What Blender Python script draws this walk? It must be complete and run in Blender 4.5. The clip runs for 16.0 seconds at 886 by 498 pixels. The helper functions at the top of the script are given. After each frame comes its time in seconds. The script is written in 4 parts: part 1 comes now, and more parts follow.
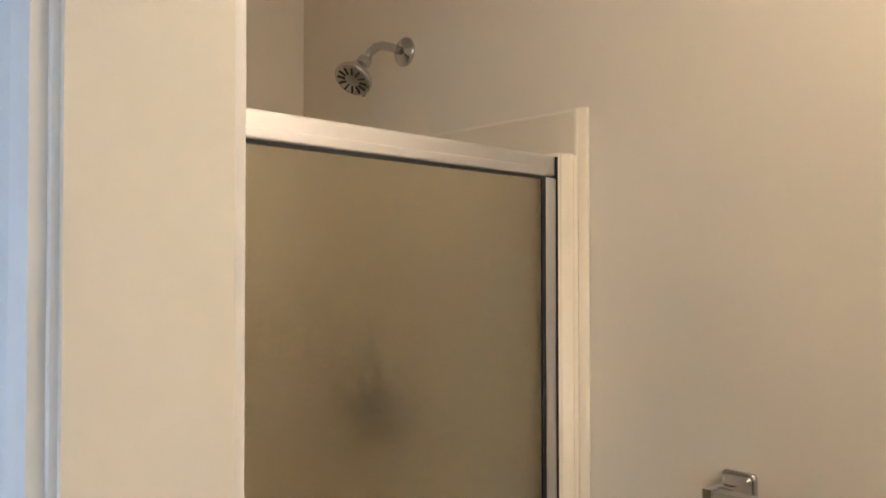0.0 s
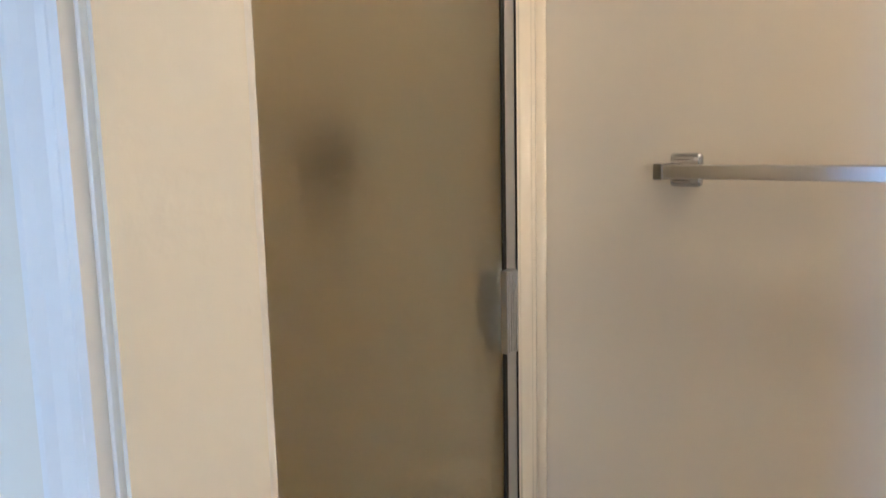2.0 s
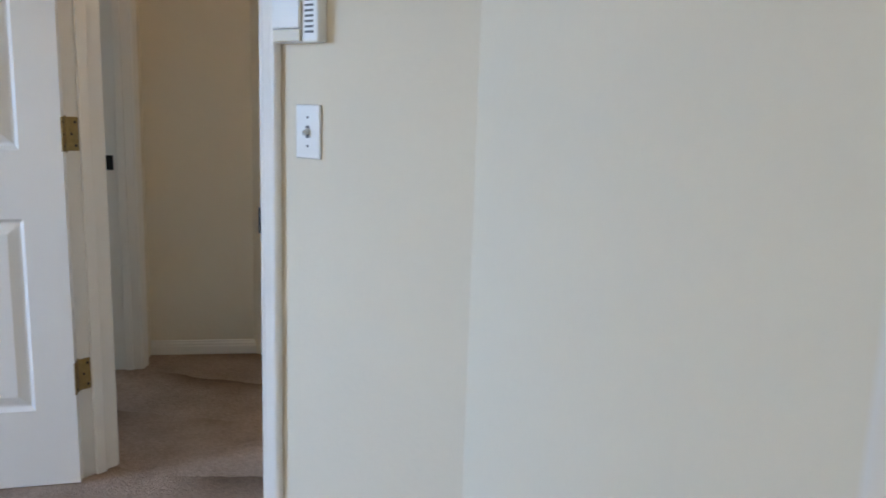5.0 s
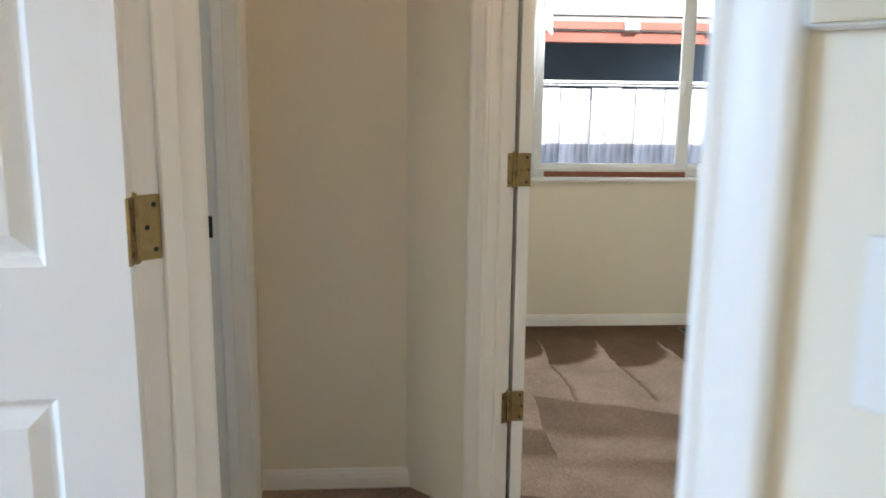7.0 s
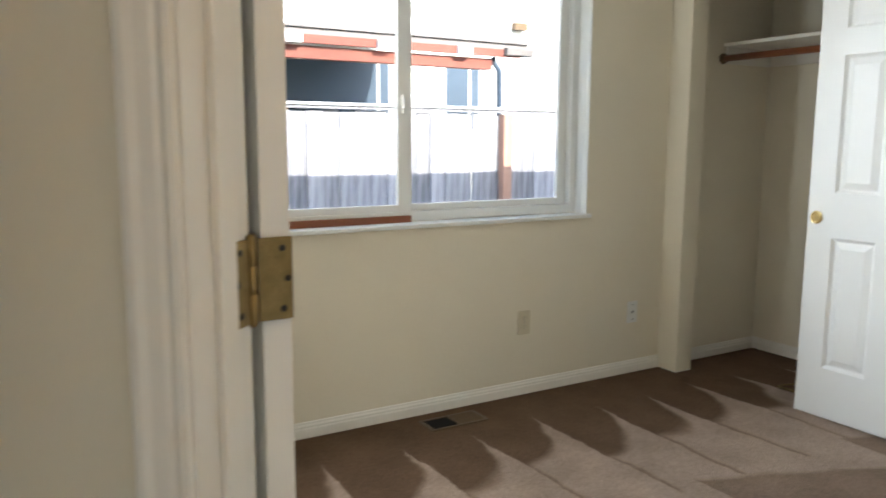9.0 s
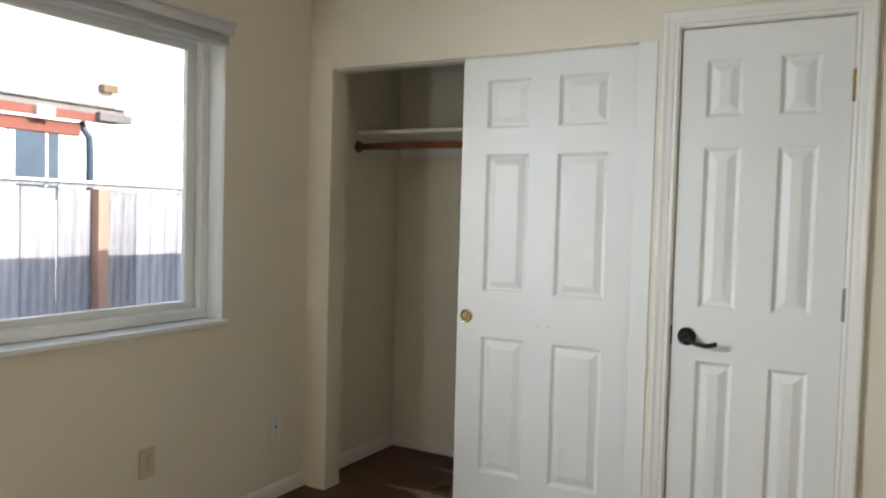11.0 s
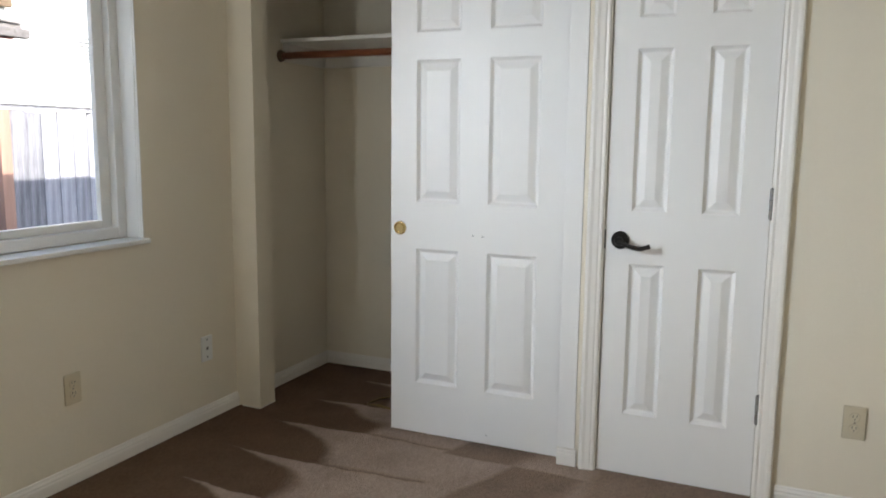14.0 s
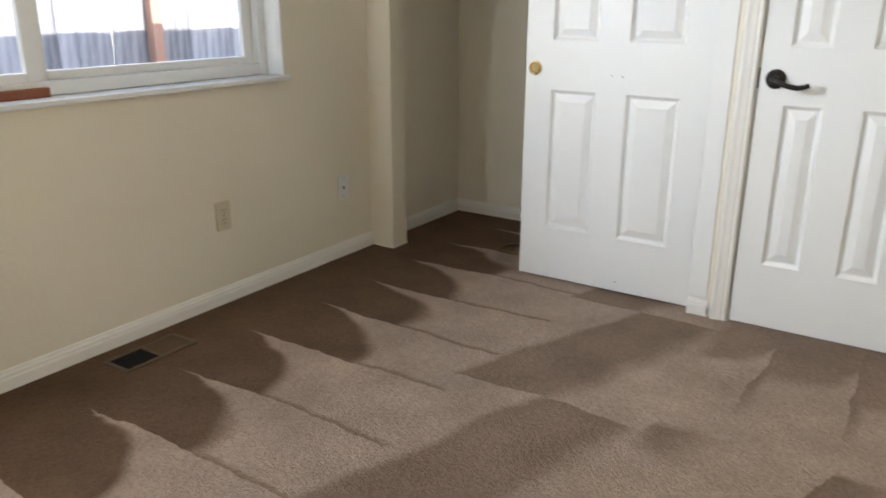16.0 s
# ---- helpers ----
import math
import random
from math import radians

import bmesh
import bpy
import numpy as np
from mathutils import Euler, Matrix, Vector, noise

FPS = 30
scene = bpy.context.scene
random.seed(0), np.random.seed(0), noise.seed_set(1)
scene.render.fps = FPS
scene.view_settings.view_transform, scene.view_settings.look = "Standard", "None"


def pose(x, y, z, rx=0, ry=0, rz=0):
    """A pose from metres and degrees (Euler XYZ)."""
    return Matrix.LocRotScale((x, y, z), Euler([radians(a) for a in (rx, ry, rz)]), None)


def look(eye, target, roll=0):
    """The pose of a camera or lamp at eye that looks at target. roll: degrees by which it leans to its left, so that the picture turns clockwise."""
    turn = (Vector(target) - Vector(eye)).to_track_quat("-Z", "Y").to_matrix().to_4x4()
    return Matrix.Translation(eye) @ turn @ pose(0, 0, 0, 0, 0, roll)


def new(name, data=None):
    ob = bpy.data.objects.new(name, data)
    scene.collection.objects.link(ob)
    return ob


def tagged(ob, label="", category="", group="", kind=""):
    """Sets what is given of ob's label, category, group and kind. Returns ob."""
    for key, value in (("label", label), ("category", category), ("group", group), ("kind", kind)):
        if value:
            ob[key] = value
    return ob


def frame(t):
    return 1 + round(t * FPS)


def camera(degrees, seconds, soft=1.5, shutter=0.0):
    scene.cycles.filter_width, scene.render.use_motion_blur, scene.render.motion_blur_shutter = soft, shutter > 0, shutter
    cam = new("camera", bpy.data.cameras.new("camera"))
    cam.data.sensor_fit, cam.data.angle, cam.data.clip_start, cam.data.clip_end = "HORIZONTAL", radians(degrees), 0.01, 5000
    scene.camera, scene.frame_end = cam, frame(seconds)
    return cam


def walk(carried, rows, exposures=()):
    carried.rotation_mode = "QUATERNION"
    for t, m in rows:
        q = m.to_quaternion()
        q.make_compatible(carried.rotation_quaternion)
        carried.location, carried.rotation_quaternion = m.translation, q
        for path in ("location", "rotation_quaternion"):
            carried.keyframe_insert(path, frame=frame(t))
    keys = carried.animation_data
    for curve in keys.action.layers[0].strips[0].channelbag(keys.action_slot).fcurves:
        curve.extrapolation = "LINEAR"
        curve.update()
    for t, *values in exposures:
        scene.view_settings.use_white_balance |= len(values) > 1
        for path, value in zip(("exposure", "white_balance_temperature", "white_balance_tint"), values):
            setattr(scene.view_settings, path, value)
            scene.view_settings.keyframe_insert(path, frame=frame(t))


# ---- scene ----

# camera: seconds, x, y, z, heading, pitch, lean
PATH = [
    (0.0, -2.647, -5.577, 1.610, -43.84, 1.17, -0.05),
    (0.5, -2.651, -5.568, 1.571, -44.42, -0.34, 0.44),
    (1.0, -2.670, -5.559, 1.503, -45.52, -2.32, 0.80),
    (1.5, -2.683, -5.565, 1.414, -46.78, -4.82, -0.02),
    (2.0, -2.702, -5.583, 1.327, -48.00, -8.04, -1.23),
    (2.5, -2.704, -5.594, 1.307, -47.26, -9.04, -1.69),
    (3.0, -2.723, -5.600, 1.324, -43.97, -9.29, -1.59),
    (3.5, -2.758, -5.606, 1.309, -37.17, -8.41, -0.83),
    (4.0, -2.779, -5.599, 1.275, -29.08, -7.80, 0.21),
    (4.4, -2.811, -5.597, 1.152, -21.24, -9.21, 1.18),
    (4.6, -2.838, -5.595, 1.166, -16.66, -10.15, 0.77),
    (4.8, -2.856, -5.569, 1.171, -12.70, -10.27, 1.50),
    (5.0, -2.877, -5.520, 1.168, -9.62, -10.07, 1.87),
    (7.3, -3.242, -4.042, 1.256, -3.99, -10.34, 0.60),
    (7.5, -3.249, -3.887, 1.248, -5.22, -8.74, 0.10),
    (8.0, -3.261, -3.550, 1.260, -10.56, -9.85, -2.20),
    (8.5, -3.218, -3.199, 1.264, -20.62, -8.80, -2.30),
    (9.0, -3.106, -2.903, 1.242, -30.75, -8.17, 0.30),
    (9.5, -3.011, -2.637, 1.238, -39.81, -7.27, 1.20),
    (10.0, -2.935, -2.402, 1.271, -52.30, -7.76, -0.10),
    (10.2, -2.906, -2.381, 1.275, -54.43, -7.99, 0.10),
    (12.3, -2.872, -2.371, 1.458, -68.13, 6.14, 1.80),
    (12.5, -2.869, -2.370, 1.450, -68.43, 5.45, 1.50),
    (13.0, -2.859, -2.346, 1.389, -68.77, 1.23, 0.90),
    (13.5, -2.835, -2.332, 1.306, -68.16, -4.16, 0.80),
    (14.0, -2.843, -2.321, 1.281, -66.30, -8.13, 0.60),
    (14.5, -2.849, -2.322, 1.248, -64.64, -11.25, 0.40),
    (15.0, -2.868, -2.301, 1.201, -63.57, -15.04, 0.70),
    (15.5, -2.879, -2.290, 1.160, -62.40, -18.32, 0.50),
    (16.0, -2.855, -2.313, 1.171, -56.56, -18.03, 0.20),
]


def heading(x, y, z, yaw, pitch, lean):
    a, b = radians(yaw), radians(pitch)
    ahead = Vector((-math.sin(a) * math.cos(b), math.cos(a) * math.cos(b), math.sin(b)))
    return look((x, y, z), Vector((x, y, z)) + ahead, lean)


cam = camera(60.3, 16.0, soft=1.6, shutter=0.4)
walk(cam, [(t, heading(*row)) for t, *row in PATH],
     exposures=[(0, 2.46, 5150, 9), (2.0, 2.64, 5050, 9), (3.0, 2.65, 5350, 10), (4.0, 2.42, 6500, 14), (5.0, 2.15, 6350, 11),
                (7.3, 2.7, 6400, 8), (8.5, 2.7, 6400, 8), (9.5, 2.42, 6600, 8), (10.2, 2.22, 6700, 9), (12.5, 1.98, 6500, 11), (14.5, 2.35, 6450, 12), (16, 2.62, 6550, 12)])

# ---- light ----
SUN_EL, SUN_AZ = radians(30), radians(170)
world = bpy.data.worlds.new("world")
scene.world = world
world.use_nodes = True
sky = world.node_tree.nodes.new("ShaderNodeTexSky")
sky.sky_type, sky.sun_disc = "NISHITA", False
sky.sun_elevation, sky.sun_rotation = SUN_EL, SUN_AZ
world.node_tree.links.new(sky.outputs[0], world.node_tree.nodes["Background"].inputs[0])
world.node_tree.nodes["Background"].inputs[1].default_value = 0.15

sun = new("sun", bpy.data.lights.new("sun", "SUN"))
sun.data.energy, sun.data.angle, sun.data.color = 2.0, radians(0.5), (1, 0.95, 0.87)
sun_way = Vector((math.sin(SUN_AZ) * math.cos(SUN_EL), math.cos(SUN_AZ) * math.cos(SUN_EL), math.sin(SUN_EL)))
sun.matrix_world = look(sun_way * 20, (0, 0, 0))


def area_lamp(name, eye, target, sx, sy, watts, colour):
    lamp = new(name, bpy.data.lights.new(name, "AREA"))
    lamp.data.shape, lamp.data.size, lamp.data.size_y = "RECTANGLE", sx, sy
    lamp.data.energy, lamp.data.color = watts, colour
    lamp.matrix_world = look(eye, target)
    return lamp


SKYBLUE = (0.40, 0.63, 1.0)
# sky stand-in at an assumed, unseen window, aimed at the slanted wall
area_lamp("window_daylight_main", (-6.42, -4.3, 1.45), (-3.3, -3.6, 0.3), 1.3, 1.1, 5.0, (0.40, 0.62, 1.0)).data.spread = radians(90)
# added fill for the bathroom jamb and shower glass, no known window there
area_lamp("south_fill", (-5.6, -8.52, 1.45), (-3.6, -5, 1.2), 1.3, 1.1, 5.0, (1.0, 0.92, 0.80))
# sky stand-in at an assumed, unseen window of the side room
area_lamp("window_daylight_side", (-5.6, 0.1, 1.45), (-5.0, -3, 1.0), 1.1, 1.1, 3.5, SKYBLUE)
# added fill strip hidden at the window edge, brightens the doors like skylight
area_lamp("door_fill_strip", (-2.400, 0.055, 1.55), (0.0, -2.10, 0.85), 0.06, 0.90, 1.5, (0.70, 0.84, 1.0)).data.spread = radians(68)
# second added strip, aimed up and inward to raise the room's bounce
area_lamp("bounce_fill_strip", (-2.330, 0.055, 1.46), (-2.05, -1.50, 1.75), 0.06, 1.10, 5.0, (0.90, 0.95, 1.0))
# far lamp is added fill; the near one follows the towel bar's shadow
for spot, watts, size in (((-1.85, -6.05, 2.22), 2.5, 0.05), ((-1.88, -5.50, 2.30), 0.75, 0.018)):
    bulb = new("bathroom_bulb_fill", bpy.data.lights.new("bathroom_bulb_fill", "POINT"))
    bulb.data.energy, bulb.data.shadow_soft_size, bulb.data.color = watts, size, (1.0, 0.72, 0.44)
    bulb.location = spot
# warm fill lamp added to tint the hall walls, its source is not known
hall_fill = new("hall_fill", bpy.data.lights.new("hall_fill", "POINT"))
hall_fill.data.energy, hall_fill.data.shadow_soft_size, hall_fill.data.color = 0.70, 0.06, (1.0, 0.59, 0.20)
hall_fill.location = (-2.58, -3.22, 2.24)


# ---- materials ----
def material(name, colour, rough=0.5, metal=0.0, vary=0.06, scale=3.0, grain=120.0, bump=0.1, spec=0.5, stretch=(1, 1, 1), dist=0.002):
    """Paint, wood or metal: colour varied at two scales, with fine relief."""
    m = bpy.data.materials.new(name)
    m.use_nodes = True
    n, l = m.node_tree.nodes, m.node_tree.links
    b = n["Principled BSDF"]
    b.inputs["Roughness"].default_value, b.inputs["Metallic"].default_value = rough, metal
    b.inputs["Specular IOR Level"].default_value = spec
    co = n.new("ShaderNodeTexCoord")
    mp = n.new("ShaderNodeMapping")
    mp.inputs["Scale"].default_value = stretch
    l.new(co.outputs["Object"], mp.inputs[0])
    big, fine = n.new("ShaderNodeTexNoise"), n.new("ShaderNodeTexNoise")
    big.inputs["Scale"].default_value, big.inputs["Detail"].default_value = scale, 4
    fine.inputs["Scale"].default_value, fine.inputs["Detail"].default_value = grain, 3
    l.new(mp.outputs[0], big.inputs["Vector"])
    l.new(mp.outputs[0], fine.inputs["Vector"])
    add = n.new("ShaderNodeMath")
    add.operation = "ADD"
    half = n.new("ShaderNodeMath")
    half.operation, half.inputs[1].default_value = "MULTIPLY", 0.5
    l.new(fine.outputs[0], half.inputs[0])
    l.new(big.outputs[0], add.inputs[0])
    l.new(half.outputs[0], add.inputs[1])
    info = n.new("ShaderNodeObjectInfo")
    rnd = n.new("ShaderNodeMath")
    rnd.operation, rnd.inputs[1].default_value = "MULTIPLY_ADD", 0.35
    l.new(info.outputs["Random"], rnd.inputs[0])
    l.new(add.outputs[0], rnd.inputs[2])
    ramp = n.new("ShaderNodeMapRange")
    ramp.inputs["From Min"].default_value, ramp.inputs["From Max"].default_value = 0.45, 1.35
    ramp.inputs["To Min"].default_value, ramp.inputs["To Max"].default_value = 1 - vary, 1 + vary
    l.new(rnd.outputs[0], ramp.inputs["Value"])
    mul = n.new("ShaderNodeVectorMath")
    mul.operation = "SCALE"
    mul.inputs[0].default_value = colour
    l.new(ramp.outputs[0], mul.inputs["Scale"])
    l.new(mul.outputs[0], b.inputs["Base Color"])
    bp = n.new("ShaderNodeBump")
    bp.inputs["Strength"].default_value, bp.inputs["Distance"].default_value = bump, dist
    l.new(fine.outputs[0], bp.inputs["Height"])
    l.new(bp.outputs[0], b.inputs["Normal"])
    return m


WALL = material("wall_paint", (0.80, 0.737, 0.605), 0.75, vary=0.025, scale=1.2, grain=55, bump=0.25, spec=0.3, dist=0.003)
BATHWALL = material("bathroom_paint", (0.80, 0.74, 0.64), 0.4, vary=0.02, scale=1.2, grain=40, bump=0.1, spec=0.4)
CEIL = material("ceiling_paint", (0.80, 0.77, 0.71), 0.9, vary=0.03, scale=2, grain=60, bump=0.5, spec=0.2, dist=0.004)
TRIM = material("trim_paint", (0.83, 0.80, 0.74), 0.4, vary=0.02, scale=2, grain=60, bump=0.05)
DOOR = material("door_paint", (0.84, 0.83, 0.80), 0.42, vary=0.015, scale=2, grain=140, bump=0.12, stretch=(1, 1, 0.15), dist=0.001)
VINYL = material("white_vinyl", (0.82, 0.82, 0.80), 0.35, vary=0.02, scale=3, grain=80, bump=0.03)
SILLPAINT = material("sill_paint", (0.82, 0.82, 0.80), 0.4, vary=0.02, scale=3, grain=80, bump=0.05)
BRASS = material("antique_brass", (0.30, 0.21, 0.09), 0.42, 1.0, vary=0.3, scale=60, grain=400, bump=0.2)
GOLD = material("polished_brass", (0.58, 0.43, 0.20), 0.10, 1.0, vary=0.08, scale=30, grain=200, bump=0.02)
BRONZE = material("oil_rubbed_bronze", (0.018, 0.016, 0.015), 0.35, 0.4, vary=0.2, scale=40, grain=200, bump=0.05)
CHROME = material("chrome", (0.55, 0.55, 0.56), 0.10, 1.0, vary=0.04, scale=20, grain=150, bump=0.01)
SATIN = material("satin_aluminium", (0.62, 0.62, 0.63), 0.36, 1.0, vary=0.04, scale=10, grain=300, bump=0.03, stretch=(1, 1, 0.1))
NICKEL = material("dull_nickel", (0.30, 0.29, 0.27), 0.40, 1.0, vary=0.1, scale=30, grain=200, bump=0.05)
RUBBER = material("black_gasket", (0.012, 0.012, 0.012), 0.6, vary=0.1)
SURROUND = material("fibreglass_surround", (0.80, 0.73, 0.60), 0.18, vary=0.015, scale=2, grain=30, bump=0.02)
ALMOND = material("almond_plastic", (0.62, 0.55, 0.40), 0.35, vary=0.03)
WHITEPL = material("white_plastic", (0.80, 0.80, 0.77), 0.35, vary=0.02)
GREYPL = material("grey_slot", (0.10, 0.10, 0.10), 0.5, vary=0.1)
RODWOOD = material("red_brown_wood", (0.21, 0.065, 0.025), 0.4, vary=0.25, scale=6, grain=60, bump=0.1, stretch=(0.06, 1, 1))
VENTMET = material("brown_vent_metal", (0.12, 0.075, 0.04), 0.45, 0.3, vary=0.2, scale=20, grain=100)
# chrome with its dark reflections put into the base colour
DARKCHROME = material("reflection_darkened_chrome", (0.10, 0.10, 0.10), 0.4, 0.5, vary=0.1)
DARK = material("duct_shade_black", (0.006, 0.005, 0.005), 0.8, vary=0.1)
CLOTHGREY = material("blind_vinyl", (0.62, 0.61, 0.60), 0.5, vary=0.04, scale=8, grain=60)
PLANK = material("weathered_fence_wood", (0.31, 0.305, 0.335), 0.85, vary=0.8, scale=2.5, grain=22, bump=0.5, stretch=(9, 1, 0.5), dist=0.01)
POST = material("cedar_post", (0.47, 0.27, 0.20), 0.8, vary=0.25, scale=3, grain=20, bump=0.4, stretch=(8, 8, 0.5), dist=0.01)
RAFTER = material("red_stained_beam", (0.21, 0.065, 0.045), 0.75, vary=0.4, scale=2, grain=10, bump=0.3, stretch=(0.4, 2, 2), dist=0.01)
SIDING = material("white_siding", (0.80, 0.79, 0.77), 0.7, vary=0.04, scale=1, grain=10, bump=0.1)
SHINGLE = material("grey_shingle", (0.20, 0.18, 0.17), 0.9, vary=0.35, scale=4, grain=30, bump=0.6, dist=0.02)
SOIL = material("dry_grass_ground", (0.16, 0.15, 0.09), 0.95, vary=0.4, scale=1.2, grain=30, bump=0.7, dist=0.03)
TRIMW = material("exterior_trim", (0.78, 0.78, 0.78), 0.6, vary=0.04)


def glass_material(name, rough, tint, ior=1.45):
    m = bpy.data.materials.new(name)
    m.use_nodes = True
    b = m.node_tree.nodes["Principled BSDF"]
    b.inputs["Transmission Weight"].default_value, b.inputs["Roughness"].default_value = 1.0, rough
    b.inputs["Base Color"].default_value, b.inputs["IOR"].default_value = (*tint, 1), ior
    return m


GLASS = glass_material("window_glass", 0.0, (0.97, 0.99, 0.98), 1.1)
FROST = glass_material("obscure_glass", 0.38, (0.97, 0.94, 0.81), 1.25)
# blue-grey base holds the panes' sky reflection and haze; the downspout shares it
DARKGLASS = material("dark_glass_sky_tint", (0.065, 0.090, 0.125), 0.30, vary=0.2, spec=0.2)


def carpet_material():
    """Cut-pile carpet with brushed lanes: arcs of dark nap along the window wall, lighter lanes between."""
    m = bpy.data.materials.new("beige_carpet")
    m.use_nodes = True
    n, l = m.node_tree.nodes, m.node_tree.links
    b = n["Principled BSDF"]
    b.inputs["Roughness"].default_value, b.inputs["Specular IOR Level"].default_value = 0.95, 0.1
    geo = n.new("ShaderNodeNewGeometry")

    def math_node(op, a, c=None, d=None):
        q = n.new("ShaderNodeMath")
        q.operation = op
        for i, v in enumerate((a, c, d)):
            if v is None:
                continue
            if isinstance(v, (int, float)):
                q.inputs[i].default_value = v
            else:
                l.new(v, q.inputs[i])
        return q.outputs[0]

    def noise_at(scale, detail=3):
        q = n.new("ShaderNodeTexNoise")
        q.inputs["Scale"].default_value, q.inputs["Detail"].default_value = scale, detail
        l.new(geo.outputs["Position"], q.inputs["Vector"])
        return q

    sep = n.new("ShaderNodeSeparateXYZ")
    warp = noise_at(1.6, 2)
    mix = n.new("ShaderNodeVectorMath")
    mix.operation = "MULTIPLY_ADD"
    l.new(warp.outputs["Color"], mix.inputs[0])
    mix.inputs[1].default_value = (0.15, 0.15, 0)
    l.new(geo.outputs["Position"], mix.inputs[2])
    frayed = n.new("ShaderNodeVectorMath")
    frayed.operation = "MULTIPLY_ADD"
    l.new(noise_at(17, 4).outputs["Color"], frayed.inputs[0])
    frayed.inputs[1].default_value = (0.028, 0.028, 0)
    l.new(mix.outputs[0], frayed.inputs[2])
    l.new(frayed.outputs[0], sep.inputs[0])
    x, y = sep.outputs[0], sep.outputs[1]
    def step(v, lo, hi, smooth=True):
        q = n.new("ShaderNodeMapRange")
        q.interpolation_type = "SMOOTHSTEP" if smooth else "LINEAR"
        q.inputs["From Min"].default_value, q.inputs["From Max"].default_value = lo, hi
        l.new(v, q.inputs["Value"])
        return q.outputs[0]

    def inverse(v):
        return math_node("SUBTRACT", 1.0, v)

    # first lanes run straight off the window wall, each ending in a dark lobe
    off = math_node("MULTIPLY", y, -1.0)
    frac = math_node("FRACT", math_node("DIVIDE", math_node("ADD", x, 41.62), 0.333))
    ragged = math_node("MULTIPLY_ADD", noise_at(2.4, 1).outputs[0], 0.44, -0.22)
    reach = math_node("ADD", ragged, math_node("MULTIPLY_ADD", math_node("SQRT", inverse(math_node("MULTIPLY", frac, frac))), 0.48, 0.19))
    lobe = step(math_node("SUBTRACT", reach, off), -0.045, 0.055)
    first = inverse(step(off, 1.06, 1.10))
    seam = math_node("MULTIPLY", math_node("MULTIPLY", inverse(step(frac, 0.02, 0.10)), first), 0.6)
    # second row: broad bands whose near edge runs out in a slant, one behind the other
    frac2 = math_node("FRACT", math_node("DIVIDE", math_node("ADD", x, 17.355), 0.825))
    edge2 = math_node("MULTIPLY_ADD", math_node("POWER", frac2, 1.15), 0.34, 1.015)
    band = math_node("MULTIPLY", step(math_node("SUBTRACT", math_node("ADD", off, math_node("MULTIPLY", ragged, 0.25)), edge2), -0.02, 0.03), inverse(step(math_node("SUBTRACT", math_node("ADD", off, math_node("MULTIPLY", ragged, 0.4)), math_node("MULTIPLY_ADD", frac2, 0.28, 1.36)), -0.05, 0.06)))
    band = math_node("MULTIPLY", band, 0.62)
    # lobes brushed off the closet wall
    offe = math_node("MULTIPLY_ADD", x, -1.0, 0.075)
    frace = math_node("FRACT", math_node("DIVIDE", math_node("ADD", off, 10.05), 0.29))
    reache = math_node("ADD", ragged, math_node("MULTIPLY_ADD", math_node("SQRT", inverse(math_node("MULTIPLY", frace, frace))), 0.30, 0.12))
    near = math_node("MULTIPLY", step(off, 1.60, 1.68), inverse(step(offe, 0.80, 0.86)))
    lobee = math_node("MULTIPLY", step(math_node("SUBTRACT", reache, offe), -0.06, 0.06), 0.55)
    seame = math_node("MULTIPLY", math_node("MULTIPLY", inverse(step(frace, 0.02, 0.16)), inverse(step(offe, 0.45, 0.75))), 0.6)
    side = math_node("MULTIPLY", math_node("MAXIMUM", lobee, seame), near)
    # third row: slanted wedges
    frac3 = math_node("FRACT", math_node("DIVIDE", math_node("ADD", math_node("MULTIPLY_ADD", x, 0.35, 20.0), y), 0.44))
    wedge = math_node("MULTIPLY", math_node("MULTIPLY", step(frac3, 0.50, 0.98, False), math_node("MULTIPLY", step(off, 1.62, 1.72), step(offe, 0.84, 0.88))), 0.8)
    patch = step(noise_at(1.3, 2).outputs[0], 0.38, 0.52)
    rows = math_node("MAXIMUM", math_node("MAXIMUM", lobe, seam), math_node("MAXIMUM", band, side))
    dark = math_node("MINIMUM", math_node("MAXIMUM", rows, math_node("MULTIPLY", wedge, patch)), 1.0)
    pile, tuft = noise_at(210, 5), noise_at(80, 4)
    light = n.new("ShaderNodeMix")
    light.data_type = "RGBA"
    light.inputs["A"].default_value, light.inputs["B"].default_value = (0.425, 0.318, 0.248, 1), (0.155, 0.096, 0.060, 1)
    l.new(dark, light.inputs["Factor"])
    cloud = noise_at(4.5, 5)
    shade = math_node("MULTIPLY_ADD", cloud.outputs[0], 0.7, math_node("MULTIPLY_ADD", tuft.outputs[0], 0.65, math_node("MULTIPLY_ADD", pile.outputs[0], 0.65, 0.0)))
    mul = n.new("ShaderNodeVectorMath")
    mul.operation = "SCALE"
    l.new(light.outputs["Result"], mul.inputs[0])
    l.new(shade, mul.inputs["Scale"])
    l.new(mul.outputs[0], b.inputs["Base Color"])
    bp = n.new("ShaderNodeBump")
    bp.inputs["Strength"].default_value, bp.inputs["Distance"].default_value = 0.9, 0.012
    l.new(math_node("ADD", pile.outputs[0], tuft.outputs[0]), bp.inputs["Height"])
    l.new(bp.outputs[0], b.inputs["Normal"])
    return m


CARPET = carpet_material()
TILE = material("bathroom_vinyl_floor", (0.55, 0.50, 0.42), 0.4, vary=0.08, scale=6, grain=40)


